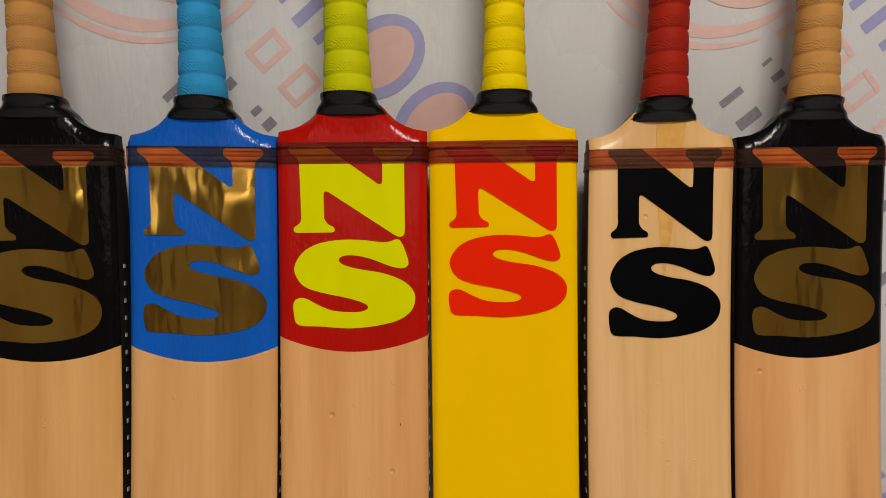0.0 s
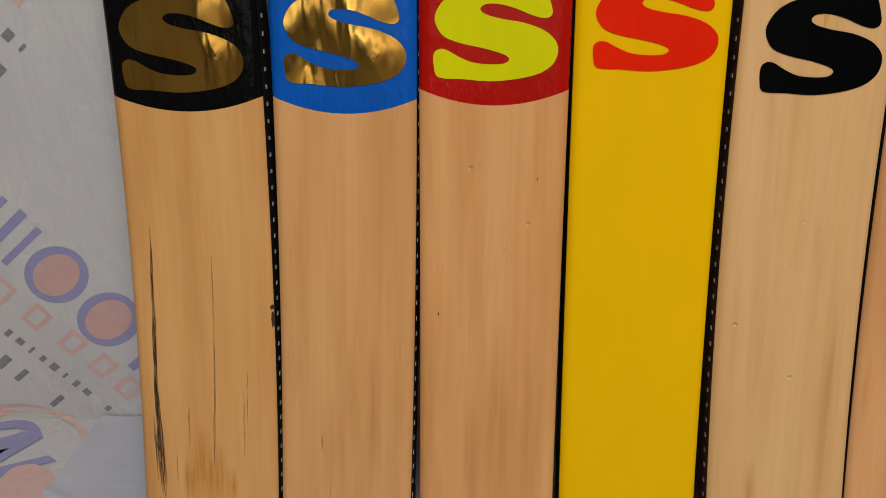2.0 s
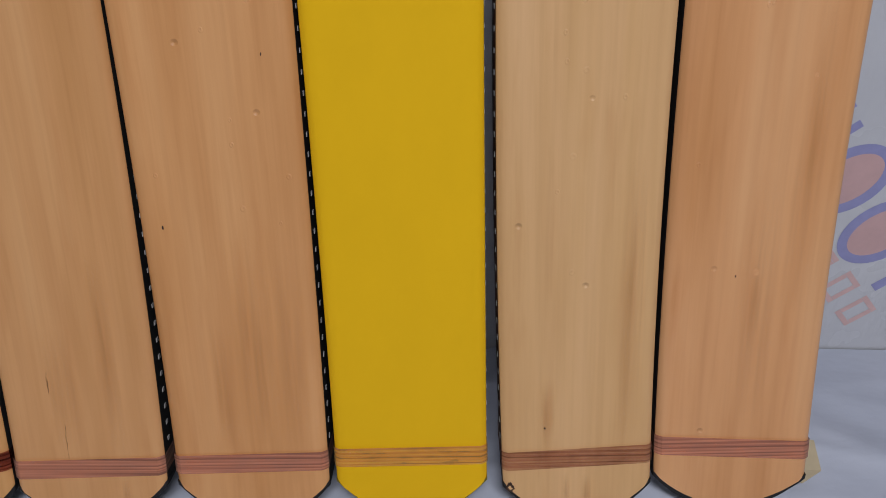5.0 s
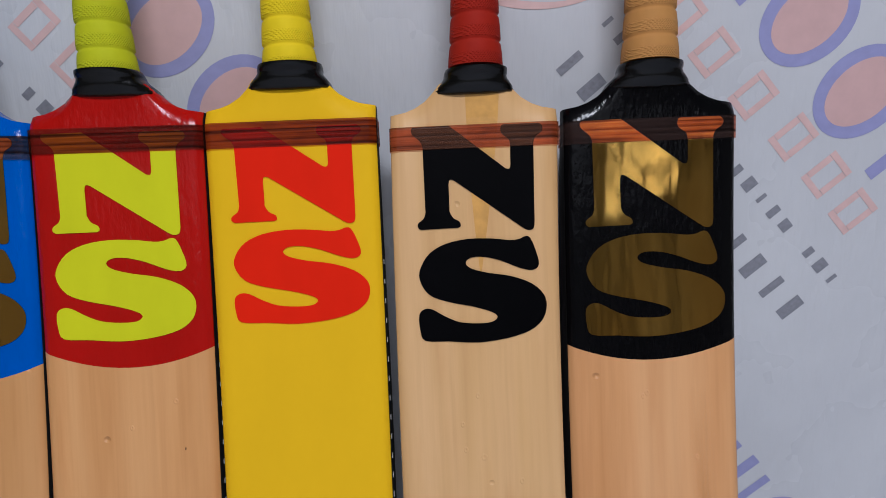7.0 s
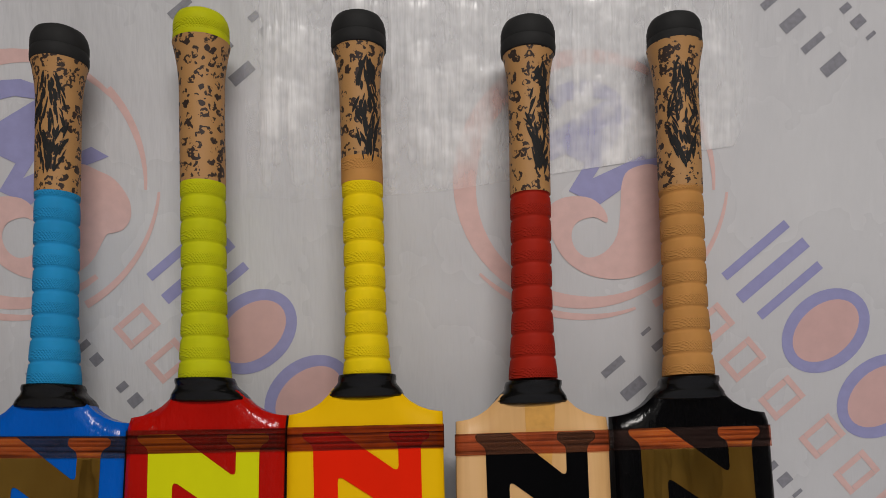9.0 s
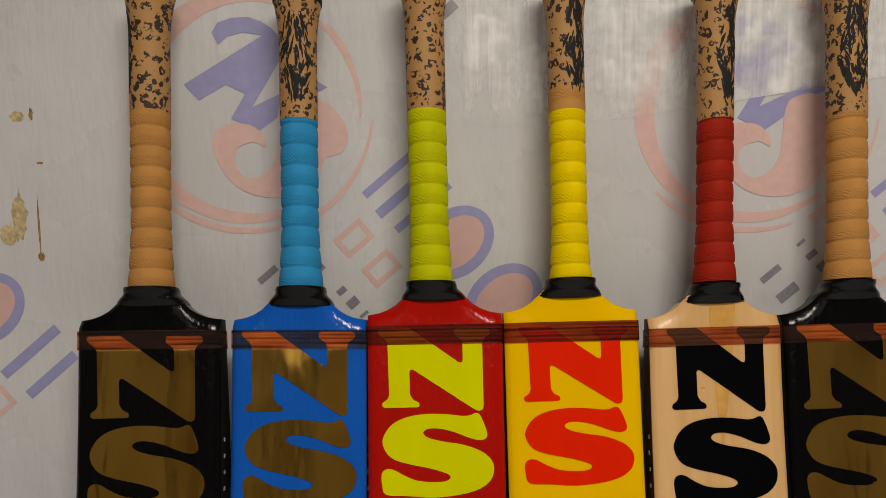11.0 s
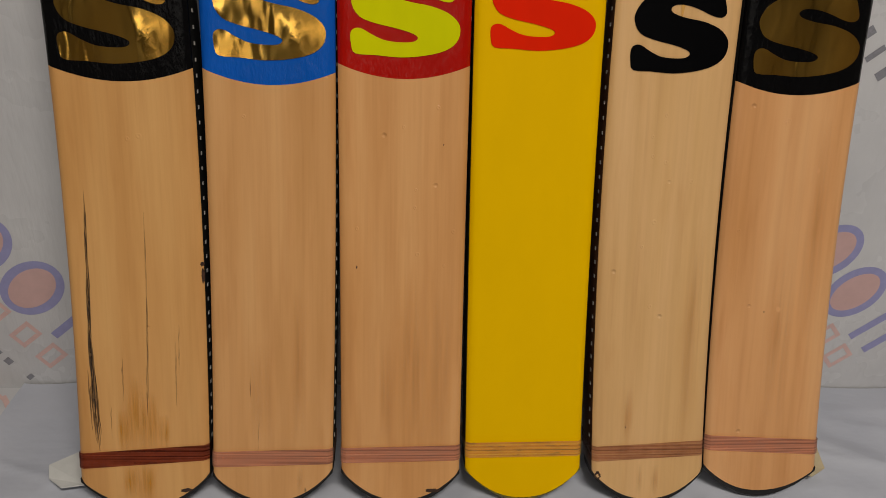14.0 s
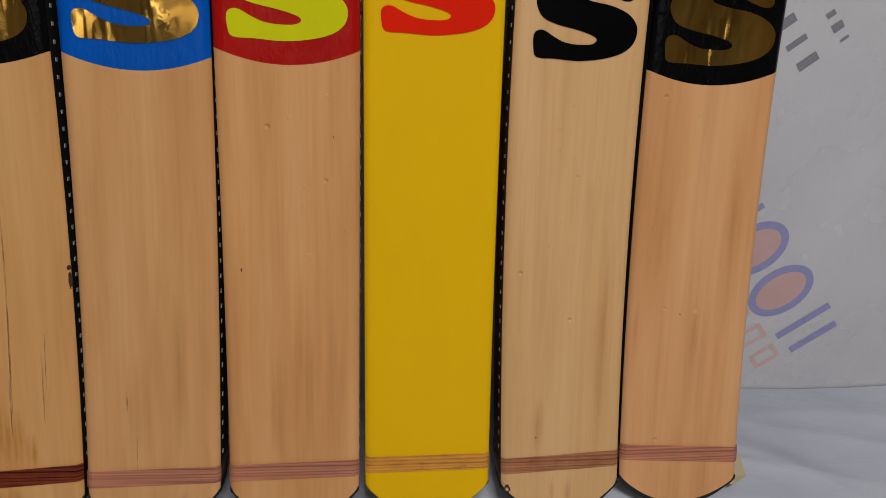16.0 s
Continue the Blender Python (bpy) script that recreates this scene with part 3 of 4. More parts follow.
    for ob in thing.children:
        blade = ob.name.split(".")[0] in ("blade", "painted_shoulder", "handle_splice", "shoulder_tape", "neck_binding")
        for v in ob.data.vertices:
            k = v.co.z / TOP
            if 0 < k < 1:
                v.co.x += bend * 4 * k * (1 - k)
            if blade and v.co.z > 0.47:
                v.co.z += lift * min(1.0, (v.co.z - 0.47) / 0.05)
    return thing


for letter in "abcdef":
    M["sleeve_" + letter] = sleeve_print("sleeve_print_" + letter, ord(letter) * 1.37)



def crack(x0, s0, x1, s1, wide, seed):
    """A ragged sliver along the grain."""
    left, right = [], []
    for k in range(15):
        t = k / 14
        x = x0 + (x1 - x0) * t + 0.0006 * noise.noise(Vector((t * 5, seed, 0)))
        h = wide * (math.sin(math.pi * t ** 0.8) * (0.7 + 0.5 * noise.noise(Vector((t * 9, seed, 7))))) + 0.0001
        s = s0 + (s1 - s0) * t
        left.append((x - h, s))
        right.append((x + h * 0.8, s))
    return left + right[::-1]


def strip(x, s0, s1, half):
    """An upright patch, to be filled by a stain that fades towards its rim."""
    rows = [s0 + (s1 - s0) * k / 8 for k in range(9)]
    return [(x - half, q) for q in rows] + [(x + half, q) for q in reversed(rows)]


CRACKS = [crack(-0.0372, 0.280, -0.0415, 0.120, 0.0017, 1), crack(-0.0398, 0.215, -0.0420, 0.085, 0.0024, 2), crack(-0.0415, 0.165, -0.0395, 0.058, 0.0018, 3), crack(-0.0445, 0.125, -0.0430, 0.070, 0.0009, 4),
          crack(-0.0400, 0.150, -0.0370, 0.056, 0.0013, 5), crack(-0.0385, 0.120, -0.0360, 0.066, 0.0009, 8), crack(-0.0430, 0.110, -0.0400, 0.060, 0.0009, 9), crack(-0.0405, 0.100, -0.0375, 0.050, 0.0008, 12)]
FAINT = [crack(0.0098, 0.262, 0.0066, 0.140, 0.0007, 6), crack(0.0080, 0.190, 0.0052, 0.098, 0.0011, 7), crack(0.0048, 0.130, 0.0042, 0.082, 0.0007, 10), crack(0.0300, 0.150, 0.0295, 0.092, 0.0008, 31), crack(0.0335, 0.165, 0.0322, 0.120, 0.0005, 32)]
STAINS = [strip(-0.006, 0.049, 0.120, 0.009), strip(0.006, 0.049, 0.105, 0.008), strip(-0.017, 0.049, 0.090, 0.006), strip(0.018, 0.049, 0.085, 0.005), strip(0.001, 0.002, 0.040, 0.010), strip(-0.013, 0.006, 0.038, 0.006)]


def patch(cx, cs, wide, high, seed, n=22):
    """A ragged outline on a blade."""
    return [(cx + wide * math.cos(2 * math.pi * k / n) * (0.8 + 0.5 * noise.noise(Vector((k * 0.8, seed, 0)))), cs + high * math.sin(2 * math.pi * k / n) * (0.8 + 0.5 * noise.noise(Vector((k * 0.8, seed, 4))))) for k in range(n)]


def soak_material(name, colour, scale, least, most, soft=False):
    """A stain that has sunk unevenly into the grain."""
    m, nt, b = material(name, rough=0.45, spec=0.3)
    b.inputs["Base Color"].default_value = (*colour, 1)
    fade = noise_tex(nt, coords(nt, scale), 1.0, 3)
    cover = ramp(nt, fade, [(0.35, (least,) * 3), (0.68, (most,) * 3)])
    if soft:
        axes = nt.nodes.new("ShaderNodeSeparateXYZ")
        nt.links.new(coords(nt, source="Generated"), axes.inputs[0])
        for axis in (0, 2):
            cover = blend(nt, 1.0, cover, ramp(nt, axes.outputs[axis], [(0.0, (0, 0, 0)), (0.35, (0.8,) * 3), (0.5, (1, 1, 1)), (0.65, (0.8,) * 3), (1.0, (0, 0, 0))]), "MULTIPLY")
    nt.links.new(cover, b.inputs["Alpha"])
    return m


M["soak"] = soak_material("grain_streak", (0.26, 0.105, 0.03), (400, 20, 60), 0.05, 0.65)
M["streak"] = soak_material("dark_streak", (0.05, 0.03, 0.018), (900, 20, 70), 0.25, 0.95)
M["faint"] = soak_material("faint_streak", (0.10, 0.065, 0.035), (700, 20, 60), 0.05, 0.6)
M["amber"] = soak_material("amber_stain", (0.66, 0.30, 0.03), (300, 20, 16), 0.15, 0.8, True)
M["honey"] = soak_material("honey_stain", (0.56, 0.26, 0.065), (160, 20, 8), 0.08, 0.34, True)
GOLD, BLK = "glossy gold foil emblem", "matt black emblem"
BATS = [
    dict(label="cricket bat with black shoulders, gold emblems and cracked willow", width=0.1115, x_toe=-0.2856, x_top=-0.2868, bend=0.0026, lift=0.0006, girth=0.0148, toe=(-0.0005, 0.024, 0.028), band=(0.0455, 0.068), handle=(-0.2863, -0.2807), face="willow_a", slivers=2, top="black", shield="glossy black lacquer", emblem="gold",
         emblem_label=GOLD, tape_top="tape_dark", tape_toe="tape_maroon", grip="tan", sleeve="sleeve_a", strokes=(-1.1, 0.35), cap="cap", cap_label="black rubber cap", turn=0.6893, end=0.7987, mark=(1.025, 0.5166, 0.4532, 0.4474, 0.3805, -0.0032), stitches=(1,), streaks=CRACKS, faint=FAINT, dents=[(0.0011, 0.3220), (0.0102, 0.3244)], stain="amber", stains=STAINS, chips=[(0.0360, 0.0135, 0.0065, 0.0022), (0.0550, 0.208, 0.0014, 0.0085), (0.0548, 0.218, 0.0018, 0.0025)]),
    dict(label="cricket bat with bright blue shoulders and gold emblems", width=0.1050, x_toe=-0.1738, x_top=-0.1688, bend=0.0018, lift=-0.0004, girth=0.0143, toe=(0.003, 0.028, 0.032), band=(0.0440, 0.034), handle=(-0.1679, -0.1662), face="willow_b", slivers=2, dents=[(-0.0207, 0.3418)], stains=[strip(0.022, 0.055, 0.200, 0.007), strip(0.024, 0.008, 0.036, 0.003), strip(-0.010, 0.060, 0.150, 0.010)], top="blue", shield="glossy bright blue lacquer", emblem="gold",
         emblem_label=GOLD, tape_top="tape_dark", tape_toe="tape_pink", grip="sky", sleeve="sleeve_b", strokes=(0.0, 0.85), cap="cap", cap_label="black rubber cap", turn=0.6812, end=0.7929, mark=(1.0, 0.5190, 0.4568, 0.4505, 0.3860, -0.0010), stitches=(1,)),
    dict(label="cricket bat with red shoulders and lime emblems", width=0.1060, lift=0.0028, girth=0.0149, toe=(0.003, 0.032, 0.030), band=(0.0472, 0.018), x_toe=-0.0602, x_top=-0.0625, handle=(-0.0653, -0.0685), face="willow_c", dents=[(0.0282, 0.3521), (0.0001, 0.3361), (0.0101, 0.2693), (-0.0383, 0.2511), (0.0427, 0.2491), (0.0127, 0.2292), (0.0352, 0.2194), (0.0108, 0.2842)], stains=[strip(0.010, 0.060, 0.215, 0.014), strip(0.034, 0.060, 0.200, 0.010), strip(-0.012, 0.055, 0.150, 0.008)], shield_mid=0.3742, top="red", shield="glossy red lacquer", emblem="lime_vinyl",
         emblem_label="flat lime emblem", tape_top="tape_umber", tape_toe="tape_pink", grip="lime", sleeve="sleeve_c", cap="lime", cap_label="lime rubber cap", turn=0.6875, end=0.8032, mark=(0.99, 0.5200, 0.4590, 0.4541, 0.391, -0.0018), stitches=(1,), chips=[(0.0290, 0.0118, 0.0085, 0.0022), (-0.0386, 0.2178, 0.0006, 0.0016), (0.0330, 0.322, 0.0004, 0.0012)]),
    dict(label="cricket bat lacquered all yellow with red emblems", width=0.1050, x_toe=0.0504, x_top=0.0443, lift=0.0040, girth=0.0138, toe=(0.0048, 0.0325, 0.0315), rim=0.0042, toe_edge="yellow_edge", band=(0.0515, 0.004), plain_band=True, handle=(0.0455, 0.0405), face="yellow", top="yellow", shield="", emblem="red_vinyl",
         emblem_label="flat red emblem", tape_top="tape_umber", tape_toe="tape_amber", grip="lemon", sleeve="sleeve_d", strokes=(0.45, 0.6), cap="cap", cap_label="black rubber cap", turn=0.6856, end=0.8007, mark=(0.962, 0.5205, 0.4630, 0.4575, 0.3990, -0.0002), stitches=(1,)),
    dict(label="pale willow cricket bat with black emblems", width=0.1028, x_toe=0.1661, x_top=0.1570, bend=-0.0036, lift=-0.0014, girth=0.0137, toe=(0.0026, 0.0295, 0.0298), band=(0.0495, 0.042), handle=(0.1590, 0.1588), face="willow_e", dents=[(-0.0017, 0.3504), (-0.0118, 0.3326), (-0.0105, 0.3164), (0.0009, 0.3113), (0.0242, 0.2951), (-0.0053, 0.2602), (-0.0143, 0.2384), (-0.0044, 0.1849)], stains=[strip(0.006, 0.004, 0.036, 0.004), strip(-0.008, 0.006, 0.038, 0.003), strip(-0.020, 0.056, 0.110, 0.005), strip(0.034, 0.060, 0.260, 0.007)], top="willow_e", shield="", emblem="black_vinyl", emblem_label=BLK, edge="edge_brown", toe_edge="edge",
         tape_top="tape_brown", tape_toe="tape_dull", grip="crimson", sleeve="sleeve_e", strokes=(0.45, 0.6), cap="cap", cap_label="black rubber cap", turn=0.6785, end=0.7967, mark=(0.910, 0.5185, 0.4558, 0.4490, 0.3842, 0.0006), stitches=(-1,), chips=[(-0.0465, 0.0262, 0.0036, 0.0045), (-0.0218, 0.0724, 0.0008, 0.0009)], splice=True),
    dict(label="cricket bat with black shoulders, gold emblems and clean willow", width=0.1068, x_toe=0.2748, x_top=0.2668, bend=-0.0026, lift=-0.0010, girth=0.0148, toe=(0.0048, 0.030, 0.0255), band=(0.0500, -0.060), handle=(0.2680, 0.2630), back=0.007, face="willow_f", dents=[(-0.0042, 0.3461), (0.0268, 0.3034), (-0.0374, 0.2512), (0.0049, 0.1791), (-0.0066, 0.3440)], stains=[strip(0.030, 0.150, 0.350, 0.009), strip(0.008, 0.070, 0.250, 0.012)], shield_mid=0.3672, top="black", shield="glossy black lacquer", emblem="gold",
         emblem_label=GOLD, tape_top="tape_dark", tape_toe="tape_pink", grip="tan", sleeve="sleeve_f", strokes=(0.0, 0.75), cap="cap", cap_label="black rubber cap", turn=0.6808, end=0.8002, mark=(1.01, 0.5190, 0.4530, 0.4475, 0.3822, -0.0005), stitches=(), chips=[(-0.0080, 0.177, 0.0005, 0.0009)]),
]
for spec in BATS:
    bat(spec)


# ---- the place ----
def box(x0, x1, y0, y1, z0, z1):
    bm = bmesh.new()
    bmesh.ops.create_cube(bm, size=1.0)
    for v in bm.verts:
        v.co = ((x0 + x1) / 2 + v.co.x * (x1 - x0), (y0 + y1) / 2 + v.co.y * (y1 - y0), (z0 + z1) / 2 + v.co.z * (z1 - z0))
    return bm


def structure(name, bm, mat, label):
    return tagged(link(name, bm, mat), label=label, category=name.split("_")[0], kind="structure")


structure("wall_north", box(-2.2, 2.2, WALL_Y + 0.012, WALL_Y + 0.14, -0.1, 1.6), M["room"], "painted wall behind the banner")
structure("wall_south", box(-2.2, 2.2, -6.1, -6.0, -0.1, 1.6), M["room"], "plain painted wall behind the camera")
structure("wall_west", box(-2.3, -2.2, -6.1, WALL_Y + 0.14, -0.1, 1.6), M["room"], "plain painted side wall")
structure("wall_east", box(2.2, 2.3, -6.1, WALL_Y + 0.14, -0.1, 1.6), M["room"], "plain painted side wall")
structure("ceiling", box(-2.3, 2.3, -6.1, WALL_Y + 0.14, 1.6, 1.7), M["room"], "plain painted ceiling")


def cloth_height(x, y):
    """Soft swells and a few pressed creases, pulled flat where the toes stand."""
    p = Vector((x * 3.1 + 0.4 * y, y * 5.5, 0.3))
    h = 0.0035 * noise.noise(p)
    for k, (ang, scale, amp) in enumerate(((0.5, 5.0, 0.0030), (-0.7, 7.0, 0.0024), (1.3, 11.0, 0.0014))):
        q = x * math.cos(ang) + y * math.sin(ang) + 0.05 * noise.noise(Vector((x * 4, y * 4, k)))
        r = 1 - abs(noise.noise(Vector((q * scale, k * 9.1, (x * math.sin(ang) - y * math.cos(ang)) * 0.9)))) * 5
        h += amp * max(0.0, r) ** 1.5
    near = min(1.0, abs(y - 0.41) / 0.07)
    # folds that run out from between the toes
    folds = 0.0
    for gx, slope, tall, wide in ((-0.232, 0.55, 0.0050, 0.011), (-0.120, -0.60, 0.0045, 0.010), (-0.006, 0.35, 0.0060, 0.012), (0.020, -0.75, 0.0035, 0.009), (0.107, 0.85, 0.0045, 0.011), (0.222, -1.10, 0.0050, 0.010), (-0.300, -1.30, 0.0040, 0.009)):
        run = 0.405 - y
        if run > -0.02:
            off = x - gx - slope * run - 0.012 * noise.noise(Vector((run * 14, gx * 9, 1)))
            folds += tall * math.exp(-(off / wide) ** 2) * min(1.0, (run + 0.02) / 0.05) * math.exp(-max(0.0, run) / 0.11)
    return folds + max(-0.0212, 2.6 * h * (0.3 + 0.7 * near) - 0.0098 - 0.012 * min(1.0, max(0.0, (y - 0.42) / 0.17)))


def sheet(nx, ny, x0, x1, y0, y1, func):
    bm = bmesh.new()
    vs = [[bm.verts.new(func(x0 + (x1 - x0) * i / nx, y0 + (y1 - y0) * j / ny)) for j in range(ny + 1)] for i in range(nx + 1)]
    for i in range(nx):
        for j in range(ny):
            bm.faces.new((vs[i][j], vs[i + 1][j], vs[i + 1][j + 1], vs[i][j + 1]))
    return bm


def cloth_material():
    m, nt, b = material("white_cloth", rough=0.7)
    n = noise_tex(nt, coords(nt), 6, 5)
    nt.links.new(ramp(nt, n, [(0.3, (0.46, 0.485, 0.56)), (0.7, (0.56, 0.58, 0.65))]), b.inputs["Base Color"])
    creases = noise_tex(nt, coords(nt, (1, 1.8, 1)), 13, 3)
    bump(nt, b, blend(nt, 0.06, creases, noise_tex(nt, coords(nt), 160, 2)), 0.35, 0.008)
    return m


M["cloth"] = cloth_material()
cloth = tagged(link("ground_cloth", sheet(420, 260, -0.473, 1.3, -0.6, WALL_Y - 0.002, lambda x, y: (x, y, cloth_height(x, y) + 0.001)), M["cloth"]), label="creased white cloth spread under the bats", category="cloth", kind="structure")
cloth.data.shade_smooth()


def banner_depth(x, z):
    slack = min(1.0, max(0.0, (-0.34 - x) / 0.12))
    return WALL_Y + 0.0005 * noise.noise(Vector((x * 5, z * 4, 2))) + slack * 0.0045 * noise.noise(Vector((x * 9 + z * 4, z * 2.2 - x * 2, 7)))


FLOOR_Z = -0.024
structure("floor", sheet(60, 60, -2.2, 2.2, -6.0, WALL_Y + 0.012, lambda x, y: (x, y, FLOOR_Z + 0.0008 * noise.noise(Vector((x * 6, y * 6, 4))))), M["vinyl"], "banner vinyl running on over the floor").data.shade_smooth()
banner = structure("banner", sheet(160, 90, -1.1, 1.1, FLOOR_Z, 1.3, lambda x, z: (x, banner_depth(x, z), z)), M["vinyl"], "white glossy vinyl banner with faded print")
banner.data.shade_smooth()

# ---- the faded print ----
BLUE, PINK, GREY = (plain("print_blue", (0.31, 0.31, 0.54), 0.4, 0.05, 120), plain("print_pink", (0.68, 0.46, 0.43), 0.4, 0.05, 120), plain("print_grey", (0.24, 0.24, 0.27), 0.4, 0.15, 300))
DISC = plain("print_salmon", (0.62, 0.40, 0.38), 0.4, 0.04, 90)
ALONG, UP = Vector((0.643, -0.766)), Vector((0.766, 0.643))


def on_wall(ex, ez):
    """Maps the print round the emblem's middle onto the wall, and over its foot onto the floor."""
    def place(x, z, d):
        zz = ez + z
        if zz >= FLOOR_Z + 0.001:
            return (ex + x, banner_depth(ex + x, zz) - 0.0003 - d, zz)
        return (ex + x, WALL_Y - (FLOOR_Z - zz) - 0.002, FLOOR_Z + 0.0015 + d)
    return place


def printed(name, outlines, mat, place):
    whole = bmesh.new()
    for outline in outlines:
        bm = slab(outline, place, 0.00003)
        me = bpy.data.meshes.new("piece")
        bm.to_mesh(me)
        bm.free()
        whole.from_mesh(me)
        bpy.data.meshes.remove(me)
    return part(name, whole, mat, banner)


def bar(c, length, width, direction=ALONG):
    c, d = Vector(c), direction.normalized()
    n = Vector((-d.y, d.x))
    k = max(1, int(length / 0.02))
    side = [c + d * length * (q / k - 0.5) for q in range(k + 1)]
    return [tuple(p + n * width / 2) for p in side] + [tuple(p - n * width / 2) for p in reversed(side)]


def oval(c, along, up, a0=0.0, n=40):
    c = Vector(c)
    return [tuple(c + ALONG * along * math.cos(2 * math.pi * k / n) + UP * up * math.sin(2 * math.pi * k / n)) for k in range(n)]


def arc_band(cx, cz, r, a0, a1, widths, n=44, squash=1.0):
    """A crescent: an arc whose width runs through the given values."""
    outer, inner = [], []
    for k in range(n + 1):
        t = k / n
        a = radians(a0 + (a1 - a0) * t)
        q = t * (len(widths) - 1)
        i = min(int(q), len(widths) - 2)
        wd = widths[i] + (widths[i + 1] - widths[i]) * (q - i)
        outer.append((cx + r * math.cos(a), cz + squash * r * math.sin(a)))
        inner.append((cx + (r - wd) * math.cos(a), cz + squash * (r - wd) * math.sin(a)))
    return outer + inner[::-1]


SWOOSH = [(-0.046, 0.023), (-0.010, 0.044), (0.017, 0.060), (0.022, 0.0625), (0.005, 0.065), (-0.008, 0.062), (-0.016, 0.055), (-0.021, 0.065), (-0.016, 0.073), (-0.004, 0.077), (0.010, 0.0775), (0.020, 0.074), (0.0286, 0.0685), (0.0418, 0.053),
          (0.0283, 0.0312), (0.0105, 0.0035), (0.0323, 0.0133), (0.0616, 0.0267), (0.0745, 0.0192), (0.051, 0.0102), (0.0342, -0.0034), (0.0153, -0.0165), (-0.0075, -0.0058), (0.0052, 0.0148), (0.018, 0.0396), (0.0158, 0.0352), (-0.0107, 0.0225), (-0.034, 0.0097)]
HOOK = [(0.0322, -0.0021), (0.0373, 0.0091), (0.0532, 0.0139), (0.066, 0.009), (0.0788, 0.002), (0.0889, -0.0123), (0.0905, -0.0255), (0.085, -0.035), (0.077, -0.038), (0.0715, -0.040), (0.0609, -0.0587), (0.0462, -0.0689), (0.0273, -0.0725), (0.0065, -0.0689), (-0.0101, -0.0578),
        (-0.0204, -0.041), (-0.0244, -0.0264), (-0.0201, -0.0152), (-0.0075, -0.010), (0.0091, -0.0114), (0.0195, -0.0207), (0.0211, -0.0299), (0.0111, -0.0256), (-0.0015, -0.0296), (-0.0057, -0.0391), (-0.0025, -0.0496), (0.0066, -0.0559), (0.0192, -0.0519), (0.0285, -0.0395), (0.0312, -0.0208)]


def tile(ex, ez, parts):
    place = on_wall(ex, ez)

    def over(lift):
        return lambda x, z, d: place(x, z, d + lift)

    if "emblem" in parts:
        printed("print_ring", [arc_band(0.003, 0.003, 0.0975, 40, 310, (0.003, 0.010, 0.018, 0.018, 0.013, 0.010, 0.004))], PINK, place)
        printed("print_arc", [arc_band(0.003, 0.003, 0.1060, 222, 292, (0.002, 0.006, 0.005, 0.002))], PINK, over(0.00005))
        printed("print_arc", [arc_band(0.000, 0.003, 0.1030, 355, 402, (0.002, 0.005, 0.006))], PINK, over(0.00010))
        printed("print_arc", [arc_band(0.002, 0.002, 0.1110, 300, 355, (0.006, 0.004, 0.002))], PINK, over(0.00015))
        printed("print_zigzag", [SWOOSH], BLUE, over(0.00020))
        printed("print_hook", [[tuple(p)[:2] for p in smooth_outline([(*p, 0) for p in HOOK], 4)]], PINK, over(0.00025))
    if "name" in parts:
        for q, c in enumerate(((0.186, -0.113), (0.2275, -0.163))):
            printed("print_ring", [oval(c, 0.0285, 0.0365)], BLUE, place)
            printed("print_disc", [oval(c, 0.0195, 0.0285)], DISC, over(0.00006))
        c = Vector((0.146, -0.067))
        printed("print_bar", [bar(c - ALONG * 0.020, 0.062, 0.007, UP), bar(c, 0.066, 0.009, UP), bar(c + ALONG * 0.020, 0.060, 0.007, UP)], BLUE, place)
        c = Vector((0.2715, -0.211))
        printed("print_bar", [bar(c - ALONG * 0.013, 0.064, 0.009, UP), bar(c + ALONG * 0.014, 0.056, 0.009, UP)], BLUE, place)
    if "line" in parts:
        for c in ((0.0995, -0.108), (0.123, -0.134), (0.1525, -0.1635), (0.183, -0.193), (0.209, -0.2205), (0.231, -0.2475)):
            c = Vector(c)
            printed("print_bar", [bar(c + UP * 0.0125, 0.021, 0.0048), bar(c - UP * 0.0125, 0.021, 0.0048), bar(c - ALONG * 0.0081, 0.0196, 0.0048, UP), bar(c + ALONG * 0.0081, 0.0196, 0.0048, UP)], PINK, place)
    if "small" in parts:
        a, b = Vector((0.050, -0.112)), Vector((0.221, -0.298))
        printed("print_line", [bar(a + (b - a) * k / 18, 0.0030 + 0.0025 * (k % 3), 0.0085 + 0.002 * (k % 2)) for k in range(19) if k not in (3, 15) and ez + (a + (b - a) * k / 18).y > FLOOR_Z + 0.012], GREY, place)
        a, b = Vector((0.025, -0.1386)), Vector((0.1925, -0.3197))
        printed("print_line", [bar(a + (b - a) * k / 11, 0.0060 + 0.003 * (k % 2), 0.020) for k in range(12) if k not in (3, 7) and ez + (a + (b - a) * k / 11).y > FLOOR_Z + 0.018], GREY, place)


for ex, ez, parts in ((0.201, 0.673, "emblem name line small"), (-0.225, 0.677, "emblem"), (-0.231, 0.677, "name line small"), (0.208, 0.273, "name line small"), (0.201, 1.080, "line small"), (-0.243, 1.077, "line small"),
                      (-0.678, 0.674, "name line small"), (-0.668, 0.269, "name line small"), (-0.566, -0.107, "emblem")):
    tile(ex, ez, parts.split())


# ---- scraps ----
def scrap(name, outline, z, thick, mat, label):
    bm = slab(outline, lambda x, y, d: (x, y, z + 0.006 * noise.noise(Vector((x * 60, y * 60, 3))) + d), thick)
    return tagged(link(name, bm, mat), label=label, category="paper scrap")


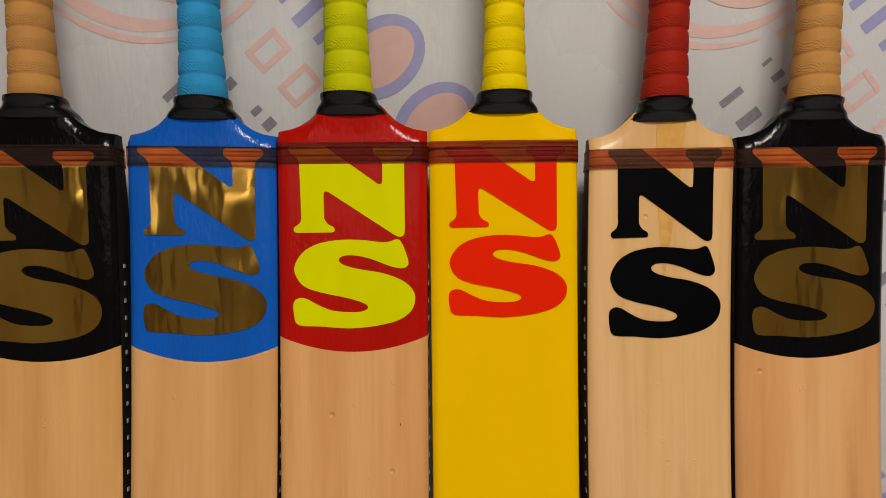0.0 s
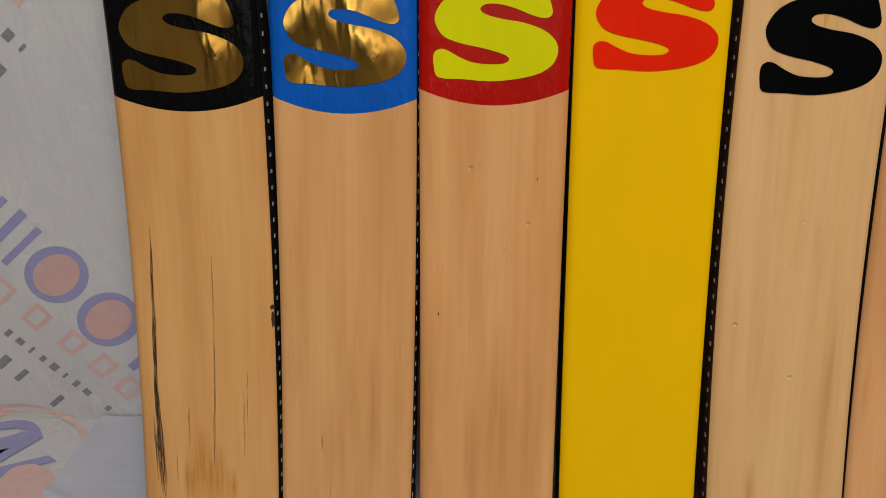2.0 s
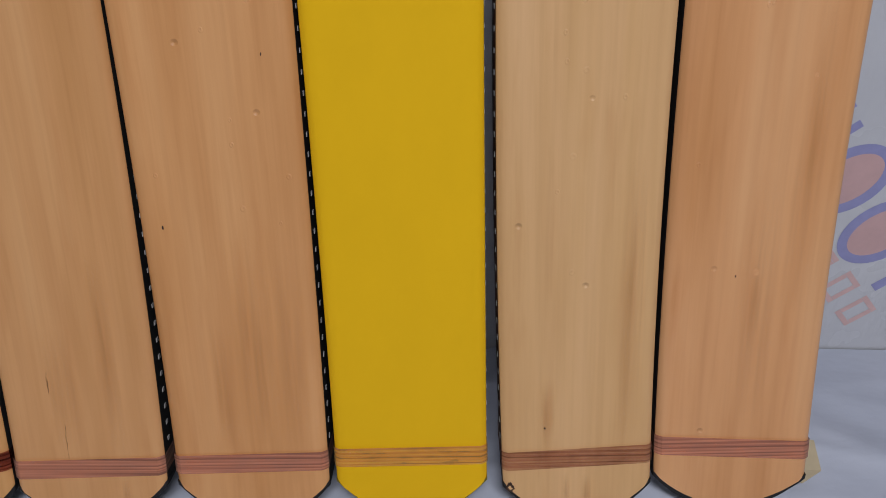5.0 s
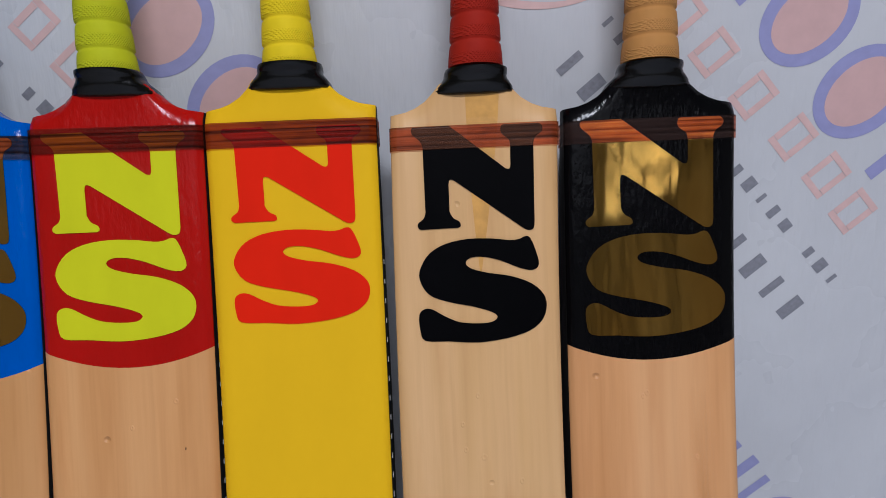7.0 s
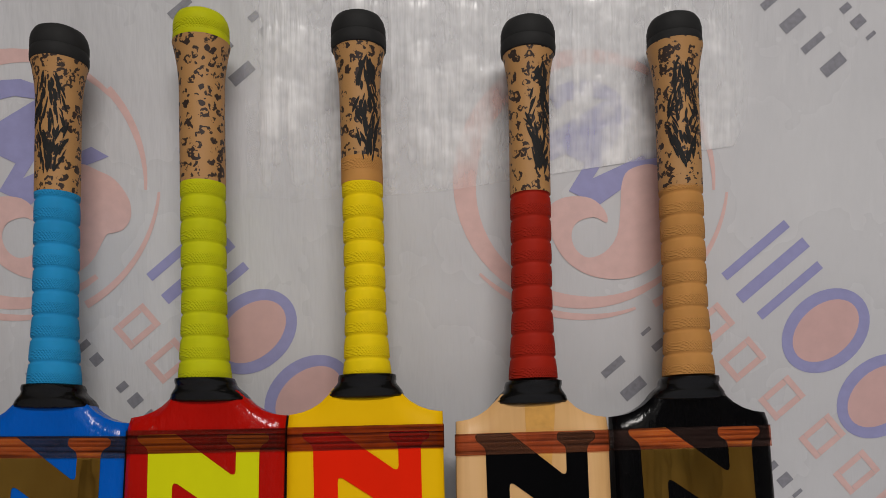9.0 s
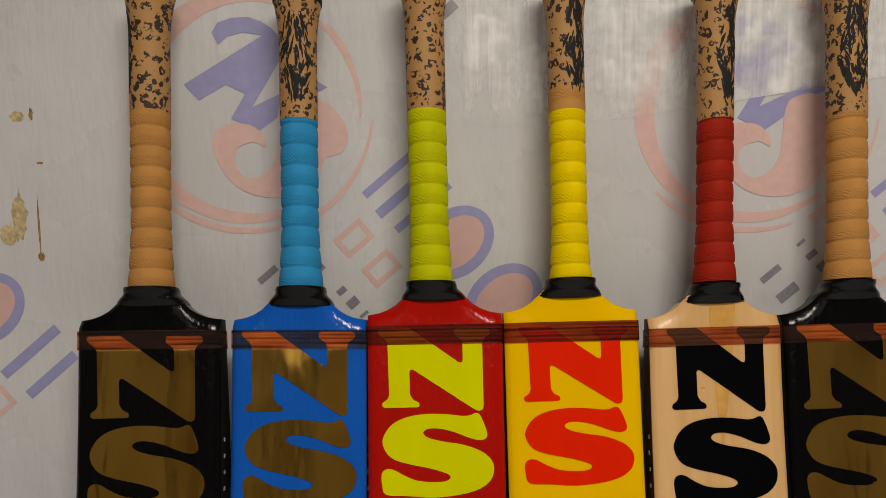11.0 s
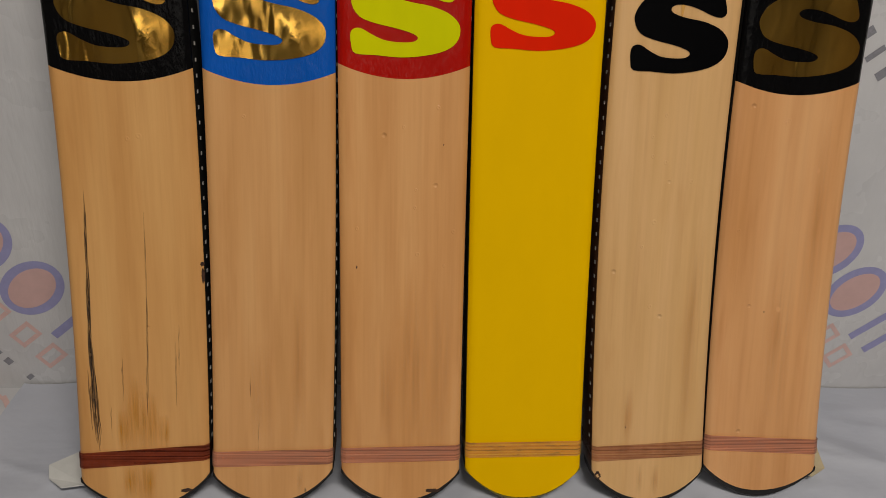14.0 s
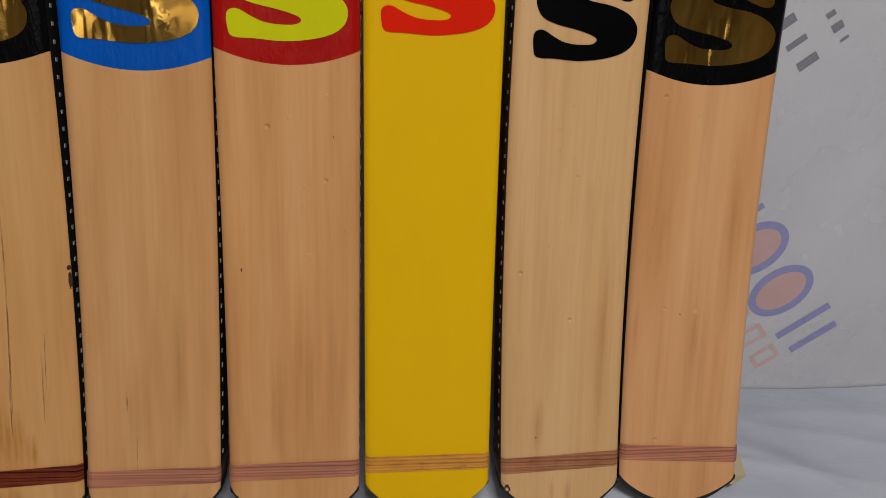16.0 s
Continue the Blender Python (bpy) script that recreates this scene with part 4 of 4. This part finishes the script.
scrap("paper_scrap", [(-0.386, 0.446), (-0.381, 0.432), (-0.366, 0.420), (-0.345, 0.424), (-0.340, 0.450), (-0.362, 0.466)], 0.001, 0.0012, M["paper"], "crumpled white paper scrap under a bat toe")
scrap("paper_scrap", [(0.322, 0.438), (0.334, 0.425), (0.352, 0.436), (0.356, 0.462), (0.340, 0.470)], 0.004, 0.0012, plain("yellowed_paper", (0.55, 0.45, 0.28), 0.7), "yellowed scrap of tape under a bat toe")


def ragged(cx, cz, wide, high, seed, n=26):
    return [(cx + wide * math.cos(2 * math.pi * k / n) * (0.75 + 0.5 * noise.noise(Vector((k * 0.7, seed, 0)))), cz + high * math.sin(2 * math.pi * k / n) * (0.75 + 0.5 * noise.noise(Vector((k * 0.9, seed, 5))))) for k in range(n)]


STAIN = plain("glue_stain", (0.50, 0.40, 0.22), 0.45, 0.35, 260)
RUST = plain("rust_stain", (0.27, 0.15, 0.05), 0.5, 0.5, 260)
flat = on_wall(0.0, 0.0)
for name, outline, mat in (("glue_stain", ragged(-0.417, 0.590, 0.009, 0.026, 1), STAIN), ("glue_stain", ragged(-0.427, 0.575, 0.010, 0.012, 2), STAIN), ("rust_stain", ragged(-0.4005, 0.582, 0.0012, 0.030, 3), RUST),
                           ("rust_stain", ragged(-0.400, 0.556, 0.004, 0.005, 4), RUST), ("rust_stain", ragged(-0.401, 0.677, 0.0022, 0.007, 5), RUST), ("rust_stain", ragged(-0.396, 0.636, 0.004, 0.0012, 6), RUST),
                           ("glue_stain", ragged(-0.413, 0.675, 0.008, 0.006, 8), STAIN)):
    printed(name, [outline], mat, flat)


def film_material():
    m, nt, b = material("clear_film", rough=0.24, spec=0.8)
    # clear film whose glare is painted: near-white colour in streaks of higher alpha
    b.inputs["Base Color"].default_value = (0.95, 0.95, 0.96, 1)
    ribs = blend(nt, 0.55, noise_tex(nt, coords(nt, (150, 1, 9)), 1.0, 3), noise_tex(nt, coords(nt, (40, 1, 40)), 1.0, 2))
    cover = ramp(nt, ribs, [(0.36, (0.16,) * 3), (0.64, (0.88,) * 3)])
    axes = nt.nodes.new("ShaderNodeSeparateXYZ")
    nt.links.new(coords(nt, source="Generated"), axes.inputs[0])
    # the cover, and the painted glare with it, fades towards the film's rim
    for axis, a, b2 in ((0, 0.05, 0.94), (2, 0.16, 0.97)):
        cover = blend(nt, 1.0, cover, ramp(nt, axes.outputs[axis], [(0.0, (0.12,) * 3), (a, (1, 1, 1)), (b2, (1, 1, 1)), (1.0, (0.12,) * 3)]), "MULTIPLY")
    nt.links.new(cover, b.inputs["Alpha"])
    bump(nt, b, ribs, 1.0, 0.006)
    return m


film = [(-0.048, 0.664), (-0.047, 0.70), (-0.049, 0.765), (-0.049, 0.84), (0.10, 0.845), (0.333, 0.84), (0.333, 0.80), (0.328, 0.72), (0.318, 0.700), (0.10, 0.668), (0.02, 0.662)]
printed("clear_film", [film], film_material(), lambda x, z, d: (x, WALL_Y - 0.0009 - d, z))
for fx, fy in ((-0.033, 0.386), (0.006, 0.398), (-0.02, 0.37)):
    bm = slab([(fx + 0.003 * math.cos(a * 1.05) * (0.5 + 0.5 * math.cos(a)), fy + 0.0011 * math.sin(a * 1.05)) for a in range(6)], lambda x, y, d: (x, y, cloth_height(x, y) + 0.0012 + d), 0.0006)
    tagged(link("lint_fleck", bm, M["cap"]), label="tiny dark fleck of lint on the cloth", category="lint")
